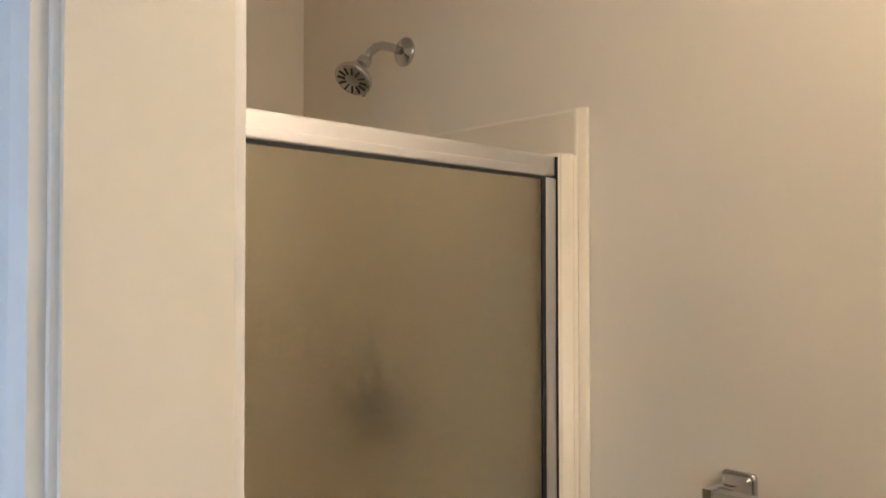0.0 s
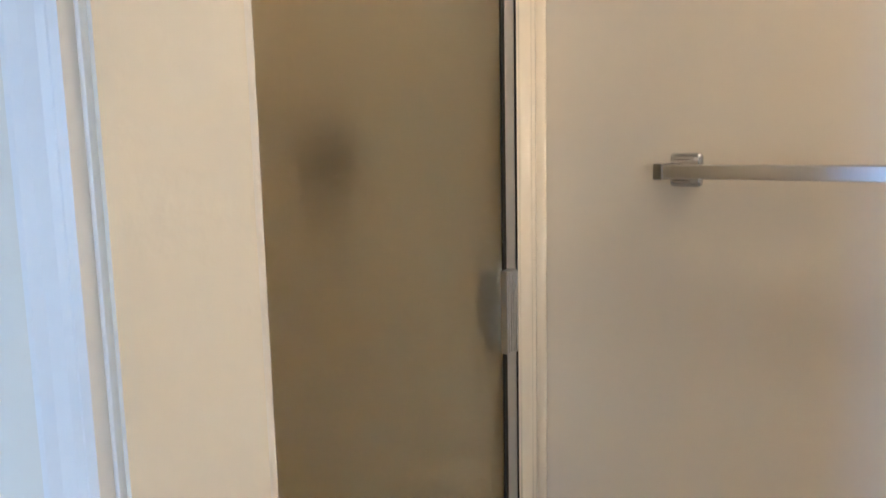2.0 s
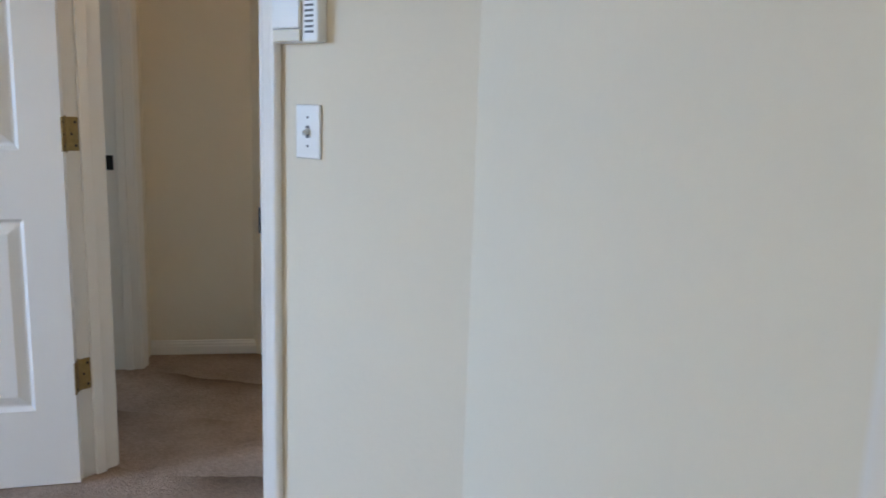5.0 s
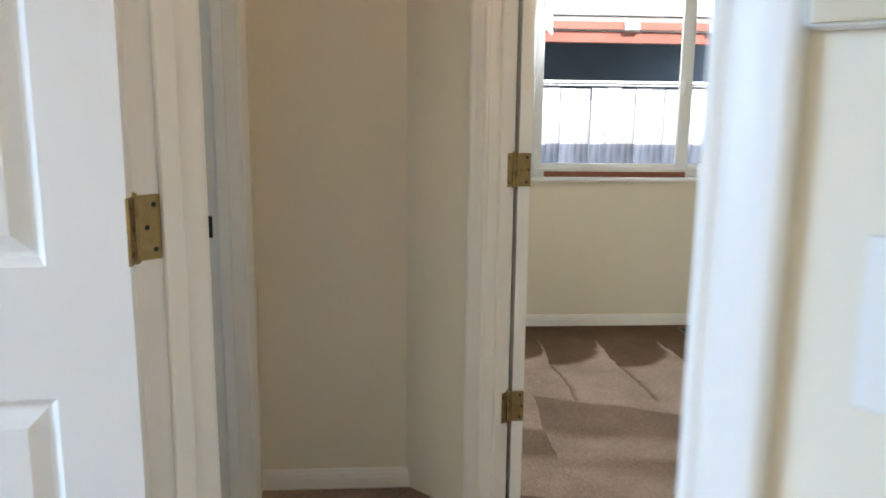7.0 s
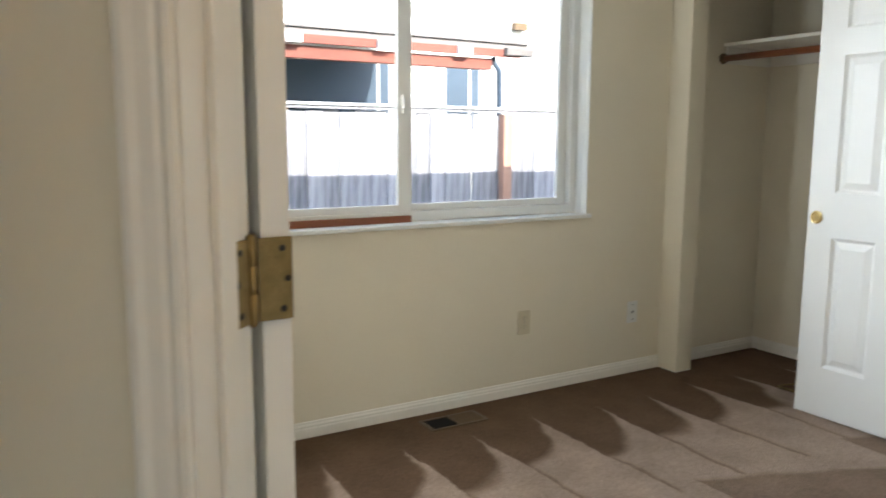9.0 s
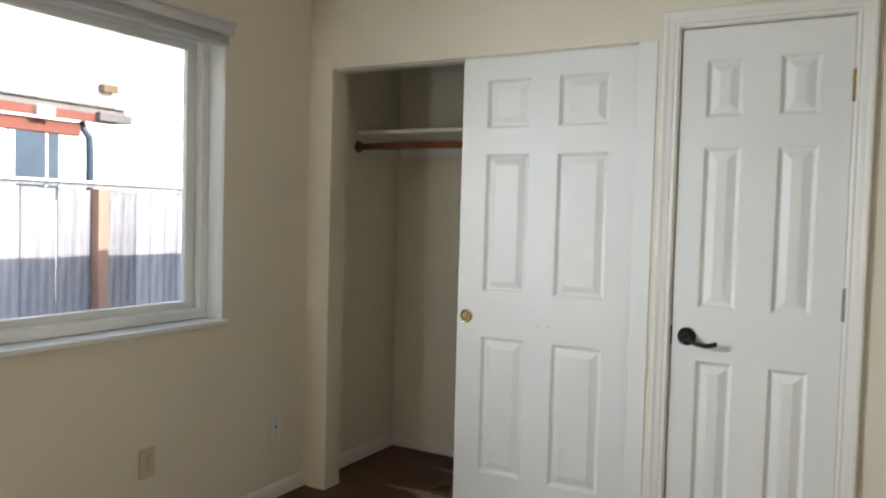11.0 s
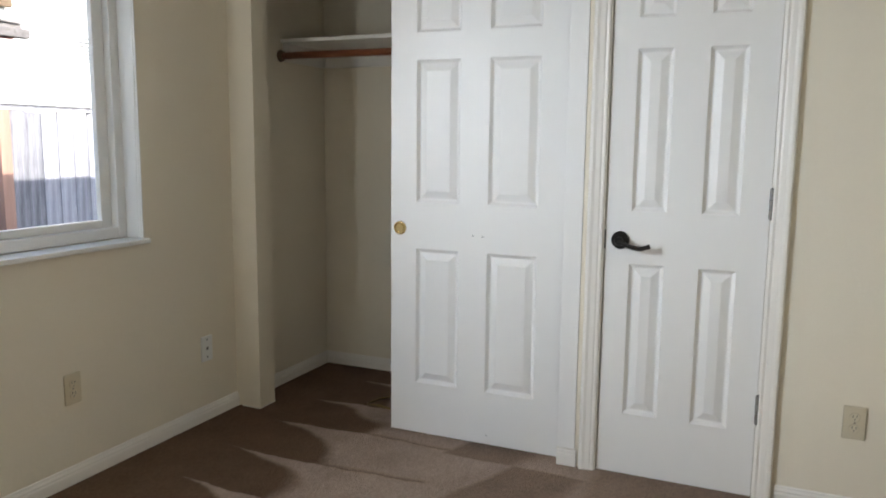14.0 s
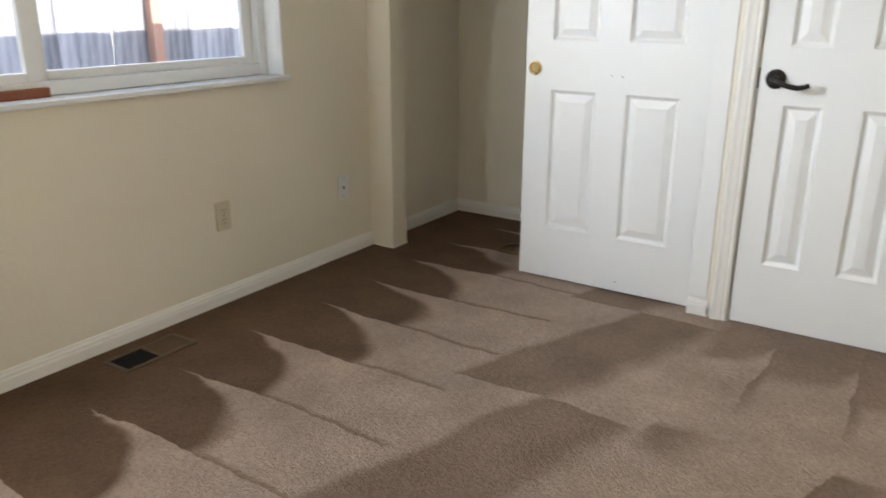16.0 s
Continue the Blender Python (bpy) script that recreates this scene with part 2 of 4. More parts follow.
# ---- building helpers ----
def box(bm, x0, x1, y0, y1, z0, z1, bevel=0.0):
    vs = [bm.verts.new((x, y, z)) for x in (x0, x1) for y in (y0, y1) for z in (z0, z1)]
    fs = [bm.faces.new([vs[i] for i in f]) for f in ((0, 1, 3, 2), (4, 6, 7, 5), (0, 4, 5, 1), (2, 3, 7, 6), (0, 2, 6, 4), (1, 5, 7, 3))]
    if bevel:
        es = list({e for f in fs for e in f.edges})
        bmesh.ops.bevel(bm, geom=es, offset=bevel, segments=2, affect="EDGES", profile=0.6)
    return bm


def make_box(*a, bevel=0.0):
    return box(bmesh.new(), *a, bevel=bevel)


def extrude(profile, length):
    """A profile of (a, b) points in x, y drawn along z."""
    bm = bmesh.new()
    lo = [bm.verts.new((a, b, 0)) for a, b in profile]
    hi = [bm.verts.new((a, b, length)) for a, b in profile]
    k = len(profile)
    for i in range(k):
        bm.faces.new((lo[i], lo[(i + 1) % k], hi[(i + 1) % k], hi[i]))
    bm.faces.new(lo[::-1])
    bm.faces.new(hi)
    bmesh.ops.recalc_face_normals(bm, faces=bm.faces[:])
    return bm


def turned(outline, steps=24):
    """A body turned round z from (radius, z) points."""
    bm = bmesh.new()
    rings = []
    for r, z in outline:
        rings.append([bm.verts.new((r * math.cos(2 * math.pi * i / steps), r * math.sin(2 * math.pi * i / steps), z)) for i in range(steps)])
    for a, b in zip(rings, rings[1:]):
        for i in range(steps):
            bm.faces.new((a[i], a[(i + 1) % steps], b[(i + 1) % steps], b[i]))
    bm.faces.new(rings[0][::-1])
    bm.faces.new(rings[-1])
    bmesh.ops.recalc_face_normals(bm, faces=bm.faces[:])
    for f in bm.faces:
        f.smooth = len(f.verts) == 4
    return bm


def tube(points, radius, steps=12):
    """A round bar along points."""
    bm = bmesh.new()
    rings = []
    pts = [Vector(p) for p in points]
    for i, p in enumerate(pts):
        d = (pts[min(i + 1, len(pts) - 1)] - pts[max(i - 1, 0)]).normalized()
        a = d.cross(Vector((0.3, 0.2, 1) if abs(d.z) < 0.9 else (1, 0.2, 0))).normalized()
        c = d.cross(a)
        rings.append([bm.verts.new(p + radius * (math.cos(2 * math.pi * k / steps) * a + math.sin(2 * math.pi * k / steps) * c)) for k in range(steps)])
    for a, b in zip(rings, rings[1:]):
        for i in range(steps):
            bm.faces.new((a[i], a[(i + 1) % steps], b[(i + 1) % steps], b[i])).smooth = True
    bm.faces.new(rings[0][::-1])
    bm.faces.new(rings[-1])
    bmesh.ops.recalc_face_normals(bm, faces=bm.faces[:])
    return bm


def placed(bm, m):
    bm.transform(m)
    return bm


def link(name, bm, mat):
    me = bpy.data.meshes.new(name)
    bmesh.ops.recalc_face_normals(bm, faces=bm.faces[:])
    bm.to_mesh(me)
    bm.free()
    me.materials.append(mat)
    return new(name, me)


def part(name, bm, mat, parent, label=""):
    ob = link(name, bm, mat)
    ob.parent = parent
    return tagged(ob, label) if label else ob


def thing(name, m, label, category, group="", kind=""):
    ob = new(name)
    ob.empty_display_size = 0.1
    ob.matrix_basis = m
    return tagged(ob, label, category, group, kind)


def structure(name, bm, mat, label, category):
    return tagged(link(name, bm, mat), label, category, kind="structure")


def run_frame(p0, p1):
    """Local frame of a wall: x from p0 to p1, y to the left of that way, z up."""
    d = Vector((p1[0] - p0[0], p1[1] - p0[1], 0))
    length = d.length
    d.normalize()
    side = Vector((-d.y, d.x, 0))
    m = Matrix(((d.x, side.x, 0, p0[0]), (d.y, side.y, 0, p0[1]), (0, 0, 1, 0), (0, 0, 0, 1)))
    return m, length


H = 2.46


def wall(name, p0, p1, thick, openings=(), mat=None, label="cream painted drywall wall", z0=0.0, z1=H):
    """A wall whose room face runs from p0 to p1; its thickness lies to the left. openings: (start, end, bottom, top)."""
    m, length = run_frame(p0, p1)
    bm = bmesh.new()
    at = 0.0
    for a, b, lo, hi in sorted(openings):
        if a > at:
            box(bm, at, a, 0, thick, z0, z1)
        if lo > z0:
            box(bm, a, b, 0, thick, z0, lo)
        if hi < z1:
            box(bm, a, b, 0, thick, hi, z1)
        at = b
    if at < length:
        box(bm, at, length, 0, thick, z0, z1)
    ob = structure(name, bm, mat or WALL, label, "wall")
    ob.matrix_basis = m
    return ob


BASE = [(0, 0), (0, -0.012), (0.045, -0.012), (0.052, -0.009), (0.058, -0.0095), (0.066, -0.005), (0.072, -0.004), (0.076, 0)]


def baseboard(p0, p1, mat=None):
    """Moulded skirting along the room face of a wall."""
    m, length = run_frame(p0, p1)
    bm = bmesh.new()
    lo = [bm.verts.new((0, b, a)) for a, b in BASE]
    hi = [bm.verts.new((length, b, a)) for a, b in BASE]
    k = len(BASE)
    for i in range(k):
        bm.faces.new((lo[i], lo[(i + 1) % k], hi[(i + 1) % k], hi[i]))
    bm.faces.new(lo[::-1])
    bm.faces.new(hi)
    ob = structure("baseboard", bm, mat or TRIM, "cream painted moulded baseboard along the wall", "baseboard")
    ob.matrix_basis = m
    return ob


CASING = [(0, 0), (0, -0.008), (0.006, -0.0105), (0.014, -0.0085), (0.020, -0.011), (0.036, -0.013), (0.046, -0.0165), (0.055, -0.0165), (0.060, -0.012), (0.060, 0)]


def mitred_leg(length_in, length_out, w=0.060):
    """One leg of a casing along z: inner edge at x = 0, its top cut to a mitre."""
    bm = bmesh.new()
    lo = [bm.verts.new((a, b, 0)) for a, b in CASING]
    hi = [bm.verts.new((a, b, length_in + (length_out - length_in) * a / w)) for a, b in CASING]
    k = len(CASING)
    for i in range(k):
        bm.faces.new((lo[i], lo[(i + 1) % k], hi[(i + 1) % k], hi[i]))
    bm.faces.new(lo[::-1])
    bm.faces.new(hi)
    return bm


def mitred_head(width, w=0.060):
    bm = bmesh.new()
    lo = [bm.verts.new((-a, b, a)) for a, b in CASING]
    hi = [bm.verts.new((width + a, b, a)) for a, b in CASING]
    k = len(CASING)
    for i in range(k):
        bm.faces.new((lo[i], lo[(i + 1) % k], hi[(i + 1) % k], hi[i]))
    bm.faces.new(lo[::-1])
    bm.faces.new(hi)
    return bm


def door_frame(name, p0, p1, thick, height, stop_at, front=True, back=True, label="cream painted wooden door frame with moulded casing"):
    """Jamb, stop and casings of an opening between p0 and p1 on the room face; local y runs into the wall."""
    m, w = run_frame(p0, p1)
    fr = thing(name, m, label, "door frame", kind="structure")
    t = 0.018
    for nm, x0, x1 in (("jamb", -t, 0.0), ("jamb", w, w + t)):
        part(nm, make_box(x0, x1, -0.004, thick + 0.004, 0, height + t, bevel=0.002), TRIM, fr)
    part("head_jamb", make_box(0, w, -0.004, thick + 0.004, height, height + t, bevel=0.002), TRIM, fr)
    if stop_at is not None:
        s0, s1 = stop_at
        part("door_stop", make_box(0, 0.011, s0, s1, 0, height, bevel=0.003), TRIM, fr)
        part("door_stop", make_box(w - 0.011, w, s0, s1, 0, height, bevel=0.003), TRIM, fr)
        part("door_stop", make_box(0.011, w - 0.011, s0, s1, height - 0.011, height, bevel=0.003), TRIM, fr)
    r = 0.005
    for on, face, flip in ((front, -0.004, 1), (back, thick + 0.004, -1)):
        if not on:
            continue
        turn = Matrix.Diagonal((1, flip, 1, 1))
        left = Matrix.Translation((-r, face, 0)) @ turn @ Matrix.Diagonal((-1, 1, 1, 1))
        right = Matrix.Translation((w + r, face, 0)) @ turn
        part("casing", placed(mitred_leg(height + r, height + r + 0.06), left), TRIM, fr)
        part("casing", placed(mitred_leg(height + r, height + r + 0.06), right), TRIM, fr)
        part("head_casing", placed(mitred_head(w + 2 * r), Matrix.Translation((-r, face, height + r)) @ turn), TRIM, fr)
    return fr


def hinge(parent, x, y, z, tall=0.098):
    """Knuckle of a butt hinge along z; its leaves are added where it hangs."""
    a, b = tall / 6, tall / 2
    outline = [(0.0015, -b - 0.006), (0.005, -b - 0.003), (0.0065, -b), (0.0065, -a), (0.0055, -a + 0.001), (0.0065, -a + 0.002),
               (0.0065, a), (0.0055, a + 0.001), (0.0065, a + 0.002), (0.0065, b), (0.005, b + 0.003), (0.0015, b + 0.006)]
    return part("hinge", placed(turned(outline, 14), Matrix.Translation((x, y, z))), BRASS, parent, "worn brass butt hinge")


def panel_shell(x0, x1, z0, z1, face, way):
    """Moulded raised panel that sits in a hole of the slab."""
    bm = bmesh.new()
    rings = []
    for inset, depth in ((0, 0), (0.003, 0.0035), (0.011, 0.0125), (0.014, 0.0140), (0.019, 0.0135), (0.043, 0.0035), (0.0455, 0.0025)):
        yy = face - way * depth
        rings.append([bm.verts.new(v) for v in ((x0 + inset, yy, z0 + inset), (x1 - inset, yy, z0 + inset), (x1 - inset, yy, z1 - inset), (x0 + inset, yy, z1 - inset))])
    for a, b in zip(rings, rings[1:]):
        for i in range(4):
            bm.faces.new((a[i], a[(i + 1) % 4], b[(i + 1) % 4], b[i]))
    bm.faces.new(rings[-1])
    return bm


def panel_door(parent, w, h, t, cols, rows, z0=0.012):
    """Six-panel slab from x 0 to w, y 0 to t; cols and rows give the panels' edges."""
    bm = bmesh.new()
    xs = [0.0, cols[0][0], cols[0][1], cols[1][0], cols[1][1], w]
    zs = [z0] + [v for r in rows for v in r] + [z0 + h]
    holes = {(c, r) for c in (1, 3) for r in (1, 3, 5)}
    for face in (0.0, t):
        grid = {(i, k): bm.verts.new((x, face, z)) for i, x in enumerate(xs) for k, z in enumerate(zs)}
        for i in range(len(xs) - 1):
            for k in range(len(zs) - 1):
                if (i, k) not in holes:
                    bm.faces.new((grid[i, k], grid[i + 1, k], grid[i + 1, k + 1], grid[i, k + 1]))
    zz = z0 + h
    for a, b in (((0, z0), (w, z0)), ((w, z0), (w, zz)), ((w, zz), (0, zz)), ((0, zz), (0, z0))):
        v = [bm.verts.new(p) for p in ((a[0], 0, a[1]), (b[0], 0, b[1]), (b[0], t, b[1]), (a[0], t, a[1]))]
        bm.faces.new(v)
    slab = part("door_slab", bm, DOOR, parent)
    for c in cols:
        for r in rows:
            part("panel", panel_shell(c[0], c[1], r[0], r[1], 0.0, -1), DOOR, slab)
            part("panel", panel_shell(c[0], c[1], r[0], r[1], t, 1), DOOR, slab)
    return slab


ROWS = ((0.252, 0.832), (1.028, 1.612), (1.720, 1.926))


def std_cols(w, stile=0.092, mid=0.108):
    p = (w - 2 * stile - mid) / 2
    return (stile, stile + p), (w - stile - p, w - stile)


def outlet(m, mat, label, slots=True, name="wall_outlet"):
    """Duplex outlet: plate in x-z, front at -y."""
    o = thing(name, m, label, "outlet")
    part("plate", make_box(-0.036, 0.036, -0.006, 0, -0.058, 0.058, bevel=0.004), mat, o)
    if slots:
        for z in (-0.02, 0.02):
            s = part("socket", placed(turned([(0.0165, 0), (0.0165, 0.0075), (0.015, 0.0085)], 20), Matrix.Translation((0, 0, z)) @ Matrix.Rotation(math.pi / 2, 4, "X")), mat, o)
            for x in (-0.006, 0.006):
                part("slot", make_box(x - 0.0012, x + 0.0012, -0.0092, -0.0084, z + 0.001, z + 0.009), GREYPL, s)
            part("slot", make_box(-0.002, 0.002, -0.0092, -0.0084, z - 0.010, z - 0.006), GREYPL, s)
        part("screw", placed(turned([(0.003, 0.006), (0.0025, 0.0072)], 10), Matrix.Rotation(math.pi / 2, 4, "X")), GREYPL, o)
    return o


# ---- shell of the house ----
Q = math.sqrt(0.5)
HB = Vector((-3.593, -3.148, 0))      # hinge corner of the bedroom door
HC = Vector((-2.857, -2.048, 0))      # hinge corner of the second bedroom door
U = Vector((Q, -Q, 0))                # along both slanted walls
V = Vector((Q, Q, 0))                 # across them, towards the window
T, TA, TB = 0.115, 0.087, 0.114
WB_, WC_ = 0.845, 0.745
CORNER = (-2.590, -4.151)             # where the slanted wall meets the bathroom wall
DH = 2.045


def xy(v):
    return (v.x, v.y)


# second bedroom
WIN = (-2.445, -0.545, 0.875, 2.068)
wall("wall_north", (-6.5, 0), (0.95, 0), 0.16, [(-6.2 + 6.5, -5.0 + 6.5, 0.9, 2.03), (WIN[0] + 6.5, WIN[1] + 6.5, WIN[2], WIN[3])])
CL0, CL1, CLT = -0.134, -1.578, 2.011
D20, D21 = -1.7165, -2.318
wall("wall_east", (0, 0), (0, -3.1), T, [(-CL0, -CL1, 0, CLT), (-D20, -D21, 0, DH + 0.018)])
wall("wall_closet_back", (0.80, 0.0), (0.80, -3.2), 0.10)
wall("wall_closet_end", (0.80, -1.665), (T, -1.665), 0.05)
wall("wall_south", (0.80, -3.1), (-1.75, -3.1), 0.10)
c0 = HC - 0.52 * U
wall("wall_slant_second", xy(HC + 1.55 * U), xy(c0), T, [(1.55 - WC_ - 0.018, 1.568, 0, DH + 0.018)])
wall("wall_west_second", (-2.95, -1.94), (-2.95, 0), 0.10)
# vestibule
wall("wall_hall_end", (-3.64, -1.90), (-3.15, -1.90), 0.10)
wall("wall_hall_side", (-3.64, -3.03), (-3.64, 0), T, [(0.202, 0.938, 0, DH + 0.018)])
wall("wall_hall_close", xy(HB + 0.95 * U + 1.22 * V), xy(HB + 0.95 * U + 0.10 * V), 0.08)
# main bedroom
b0 = HB - 0.092 * U
wall("wall_slant_main", xy(b0), CORNER, TB, [(0.074, 0.110 + WB_, 0, DH + 0.018)])
wall("wall_main_north", (-6.5, -3.07), (-3.645, -3.07), 0.10)
wall("wall_bath_return", CORNER, (-2.530, -5.10), TA)
wall("wall_bath", (-2.530, -5.10), (-2.530, -8.6), TA, [(0.102, 0.848, 0, DH + 0.018)])
wall("wall_main_west", (-6.5, -8.6), (-6.5, 0.16), 0.15, [(3.6, 5.0, 0.9, 2.03)])
# the opening is made up to hold the south fill lamp
wall("wall_main_south", (0.95, -8.6), (-6.65, -8.6), 0.15, [(5.85, 7.25, 0.9, 2.03)])
wall("wall_outer_east", (0.80, -3.2), (0.80, -8.6), 0.15)
# bathroom
XT, YG = -1.529, -4.762
wall("wall_towel", (XT, -3.78), (XT, -6.9), 0.10, mat=BATHWALL, label="warm beige bathroom wall behind the towel bar")
wall("wall_shower_back", (-2.45, -3.884), (-1.43, -3.884), 0.08, mat=BATHWALL)
wall("wall_shower_side", (-2.43, -4.75), (-2.43, -3.80), 0.05, mat=BATHWALL)
wall("wall_bath_south", (-1.43, -6.8), (-2.45, -6.8), 0.10, mat=BATHWALL)

structure("floor", make_box(-6.6, 0.9, -8.7, 0.10, -0.14, 0.008), CARPET, "beige cut-pile carpet with brushed vacuum marks", "carpet")
structure("floor_bath", make_box(-2.50, -1.52, -6.85, -3.85, 0.001, 0.012), TILE, "beige sheet vinyl bathroom floor", "floor")
structure("ceiling", make_box(-6.65, 0.95, -8.75, 0.16, H, H + 0.14), CEIL, "flat off-white textured ceiling", "ceiling")

for a, b in (((-2.95, 0), (0, 0)), ((T, 0.0), (0.80, 0.0)), ((0.80, 0), (0.80, -1.66)), ((0, -1.580), (0, -1.657)), ((0, -2.376), (0, -3.1)),
             ((-3.64, -1.90), (-3.15, -1.90)), ((-6.5, -3.07), (-3.70, -3.07)), (CORNER, (-2.530, -5.10)),
             (xy(HB + (WB_ + 0.066) * U), CORNER), ((-2.530, -5.98), (-2.530, -8.6)), ((-6.5, -8.6), (-6.5, -3.07)), ((-6.5, 0), (-3.755, 0)), ((-6.5, -2.97), (-6.5, 0))):
    baseboard(a, b)
structure("trim", make_box(-0.004, T + 0.002, CL0 - 0.002, CL0 + 0.10, 0, 0.012, bevel=0.002), TRIM, "cream painted plinth at the closet jamb", "trim")

# ---- door frames ----
# slanted bedroom door, seen from the main bedroom
fb = door_frame("door_frame_main", xy(HB), xy(HB + WB_ * U), TB, DH, (0.042, 0.075))
part("strike_plate", make_box(WB_ - 0.0035, WB_ + 0.002, -0.012, 0.03, 0.885, 0.945, bevel=0.001), BRONZE, fb, "dark bronze strike plate")
# second bedroom door, local y runs back towards the hall
door_frame("door_frame_second", xy(HC + WC_ * U), xy(HC), T, DH, (0.042, 0.075))
fd = door_frame("door_frame_side", (-3.64, -2.81), (-3.64, -2.11), T, DH, (0.030, 0.062))
part("strike_plate", make_box(0.70 - 0.0035, 0.702, 0.080, 0.124, 0.888, 0.950, bevel=0.001), BRONZE, fd, "black strike plate")
fa = door_frame("door_frame_bath", (-2.530, -5.197), (-2.530, -5.907), TA, DH, None)
part("strike_plate", make_box(-0.001, 0.0035, 0.048, 0.078, 0.865, 0.922, bevel=0.001), BRASS, fa, "brass strike plate")
structure("closet_jamb", make_box(-0.005, T + 0.002, CL1 - 0.072, CL1, 0.078, CLT, bevel=0.003), DOOR, "white painted jamb board beside the sliding door", "trim")
door_frame("door_frame_closed", (0, D20 - 0.018), (0, D21 + 0.018), T, DH, (0.042, 0.075), back=False)

# ---- doors ----
m_open = Matrix.Translation(HB) @ Matrix.Rotation(radians(-175), 4, "Z")
db = thing("bedroom_door", m_open, "white six-panel bedroom door standing wide open", "door")
panel_door(db, 0.832, 2.02, 0.035, std_cols(0.832, 0.113, 0.120), ROWS)
for z in (0.345, 1.075, 1.80):
    k = hinge(db, 0, -0.004, z)
    for ang, side in ((radians(45 + 175), 1), (radians(90), -1)):
        lm = Matrix.Translation((0, -0.002, z)) @ Matrix.Rotation(ang, 4, "Z") @ Matrix.Diagonal((1, side, 1, 1))
        part("leaf", placed(make_box(0.004, 0.040, -0.0035, 0.0015, -0.049, 0.049, bevel=0.001), lm), BRASS, k)
        for sx, sz in ((0.030, -0.034), (0.018, 0.0), (0.030, 0.034)):
            part("screw", placed(turned([(0.0042, 0), (0.0038, 0.0009), (0.0012, 0.0012)], 10), lm @ Matrix.Translation((sx, -0.0034, sz)) @ Matrix.Rotation(math.pi / 2, 4, "X")), BRONZE, k)

m_open2 = Matrix.Translation(HC) @ Matrix.Rotation(radians(92), 4, "Z")
dc = thing("bedroom_door", m_open2, "white six-panel door swung open against the side wall, seen on its hinged edge", "door")
sl = panel_door(dc, 0.733, 2.02, 0.035, std_cols(0.733, 0.113, 0.120), ROWS)
sl.location = (0.006, -0.053, 0)
for z in (0.345, 1.080, 1.80):
    k = hinge(dc, -0.004, -0.003, z)
    for ang, side, reach in ((radians(-90), 1, 0.050), (radians(225 - 92), -1, 0.040)):
        lm = Matrix.Translation((-0.001, -0.002, z)) @ Matrix.Rotation(ang, 4, "Z") @ Matrix.Diagonal((1, side, 1, 1))
        part("leaf", placed(make_box(0.009, reach, -0.0035, 0.0005, -0.049, 0.049, bevel=0.001), lm), BRASS, k)
        for sx, sz in ((reach - 0.012, -0.036), (reach - 0.006, 0.0), (reach - 0.012, 0.036)):
            part("screw", placed(turned([(0.0042, 0), (0.0038, 0.0009), (0.0012, 0.0012)], 10), lm @ Matrix.Translation((sx, -0.0034, sz)) @ Matrix.Rotation(math.pi / 2, 4, "X")), BRONZE, k)

TURN = Matrix.Rotation(radians(-90), 4, "Z")
cd = thing("sliding_closet_door", Matrix.Translation((0.036, -0.815, 0)) @ TURN, "white six-panel sliding closet door, slid half across the closet", "door")
panel_door(cd, 0.770, 1.992, 0.035, ((0.117, 0.312), (0.437, 0.647)), ((0.241, 0.826), (1.022, 1.604), (1.712, 1.915)), z0=0.016)
pull = part("finger_pull", placed(turned([(0.0190, 0.0035), (0.0205, 0.0045), (0.023, 0.0052), (0.027, 0.005), (0.029, 0.003), (0.0295, 0.0)], 28), Matrix.Translation((0.042, 0, 0.910)) @ Matrix.Rotation(math.pi / 2, 4, "X")), GOLD, cd, "round polished brass finger pull")
# raised disc in darker brass, the hollow dish's shade is in its colour
part("bowl", placed(turned([(0.0168, 0.0030), (0.0168, 0.0041), (0.0150, 0.0044), (0.0080, 0.0046)], 28), Matrix.Translation((0.042, 0, 0.910)) @ Matrix.Rotation(math.pi / 2, 4, "X")), BRASS, pull)
for x, z in ((0.375, 0.895), (0.418, 0.893), (0.45, 0.055), (0.757, 0.50)):
    part("scuff", make_box(x - 0.004, x + 0.004, -0.0008, 0.0, z - 0.0015, z + 0.0015), GREYPL, cd, "small dark scuff in the paint")
structure("closet_track", make_box(0.030, 0.100, CL1, CL0, CLT - 0.004, CLT + 0.004), VINYL, "white sliding-door track under the closet header", "track")

d2 = thing("closed_door", Matrix.Translation((0.004, -1.7375, 0)) @ TURN, "white narrow six-panel door, closed, with a black lever handle", "door")
panel_door(d2, 0.5605, 2.027, 0.035, ((0.090, 0.217), (0.337, 0.464)), ROWS)
for z in (0.342, 1.075, 1.808):
    part("hinge", placed(turned([(0.002, -0.056), (0.005, -0.053), (0.007, -0.050), (0.007, -0.018), (0.0058, -0.017), (0.007, -0.016), (0.007, 0.016), (0.0058, 0.017), (0.007, 0.018), (0.007, 0.050), (0.005, 0.053), (0.002, 0.056)], 14), Matrix.Translation((0.5635, -0.010, z))), NICKEL if z < 1.5 else GOLD, d2, "dull metal hinge knuckle" if z < 1.5 else "bright brass hinge knuckle")
lever = part("lever_handle", placed(turned([(0.033, 0), (0.034, 0.004), (0.030, 0.009), (0.016, 0.013), (0.0135, 0.030), (0.015, 0.046), (0.010, 0.052)], 28), Matrix.Translation((0.056, 0, 0.919)) @ Matrix.Rotation(math.pi / 2, 4, "X")), BRONZE, d2, "black oil-rubbed lever handle")
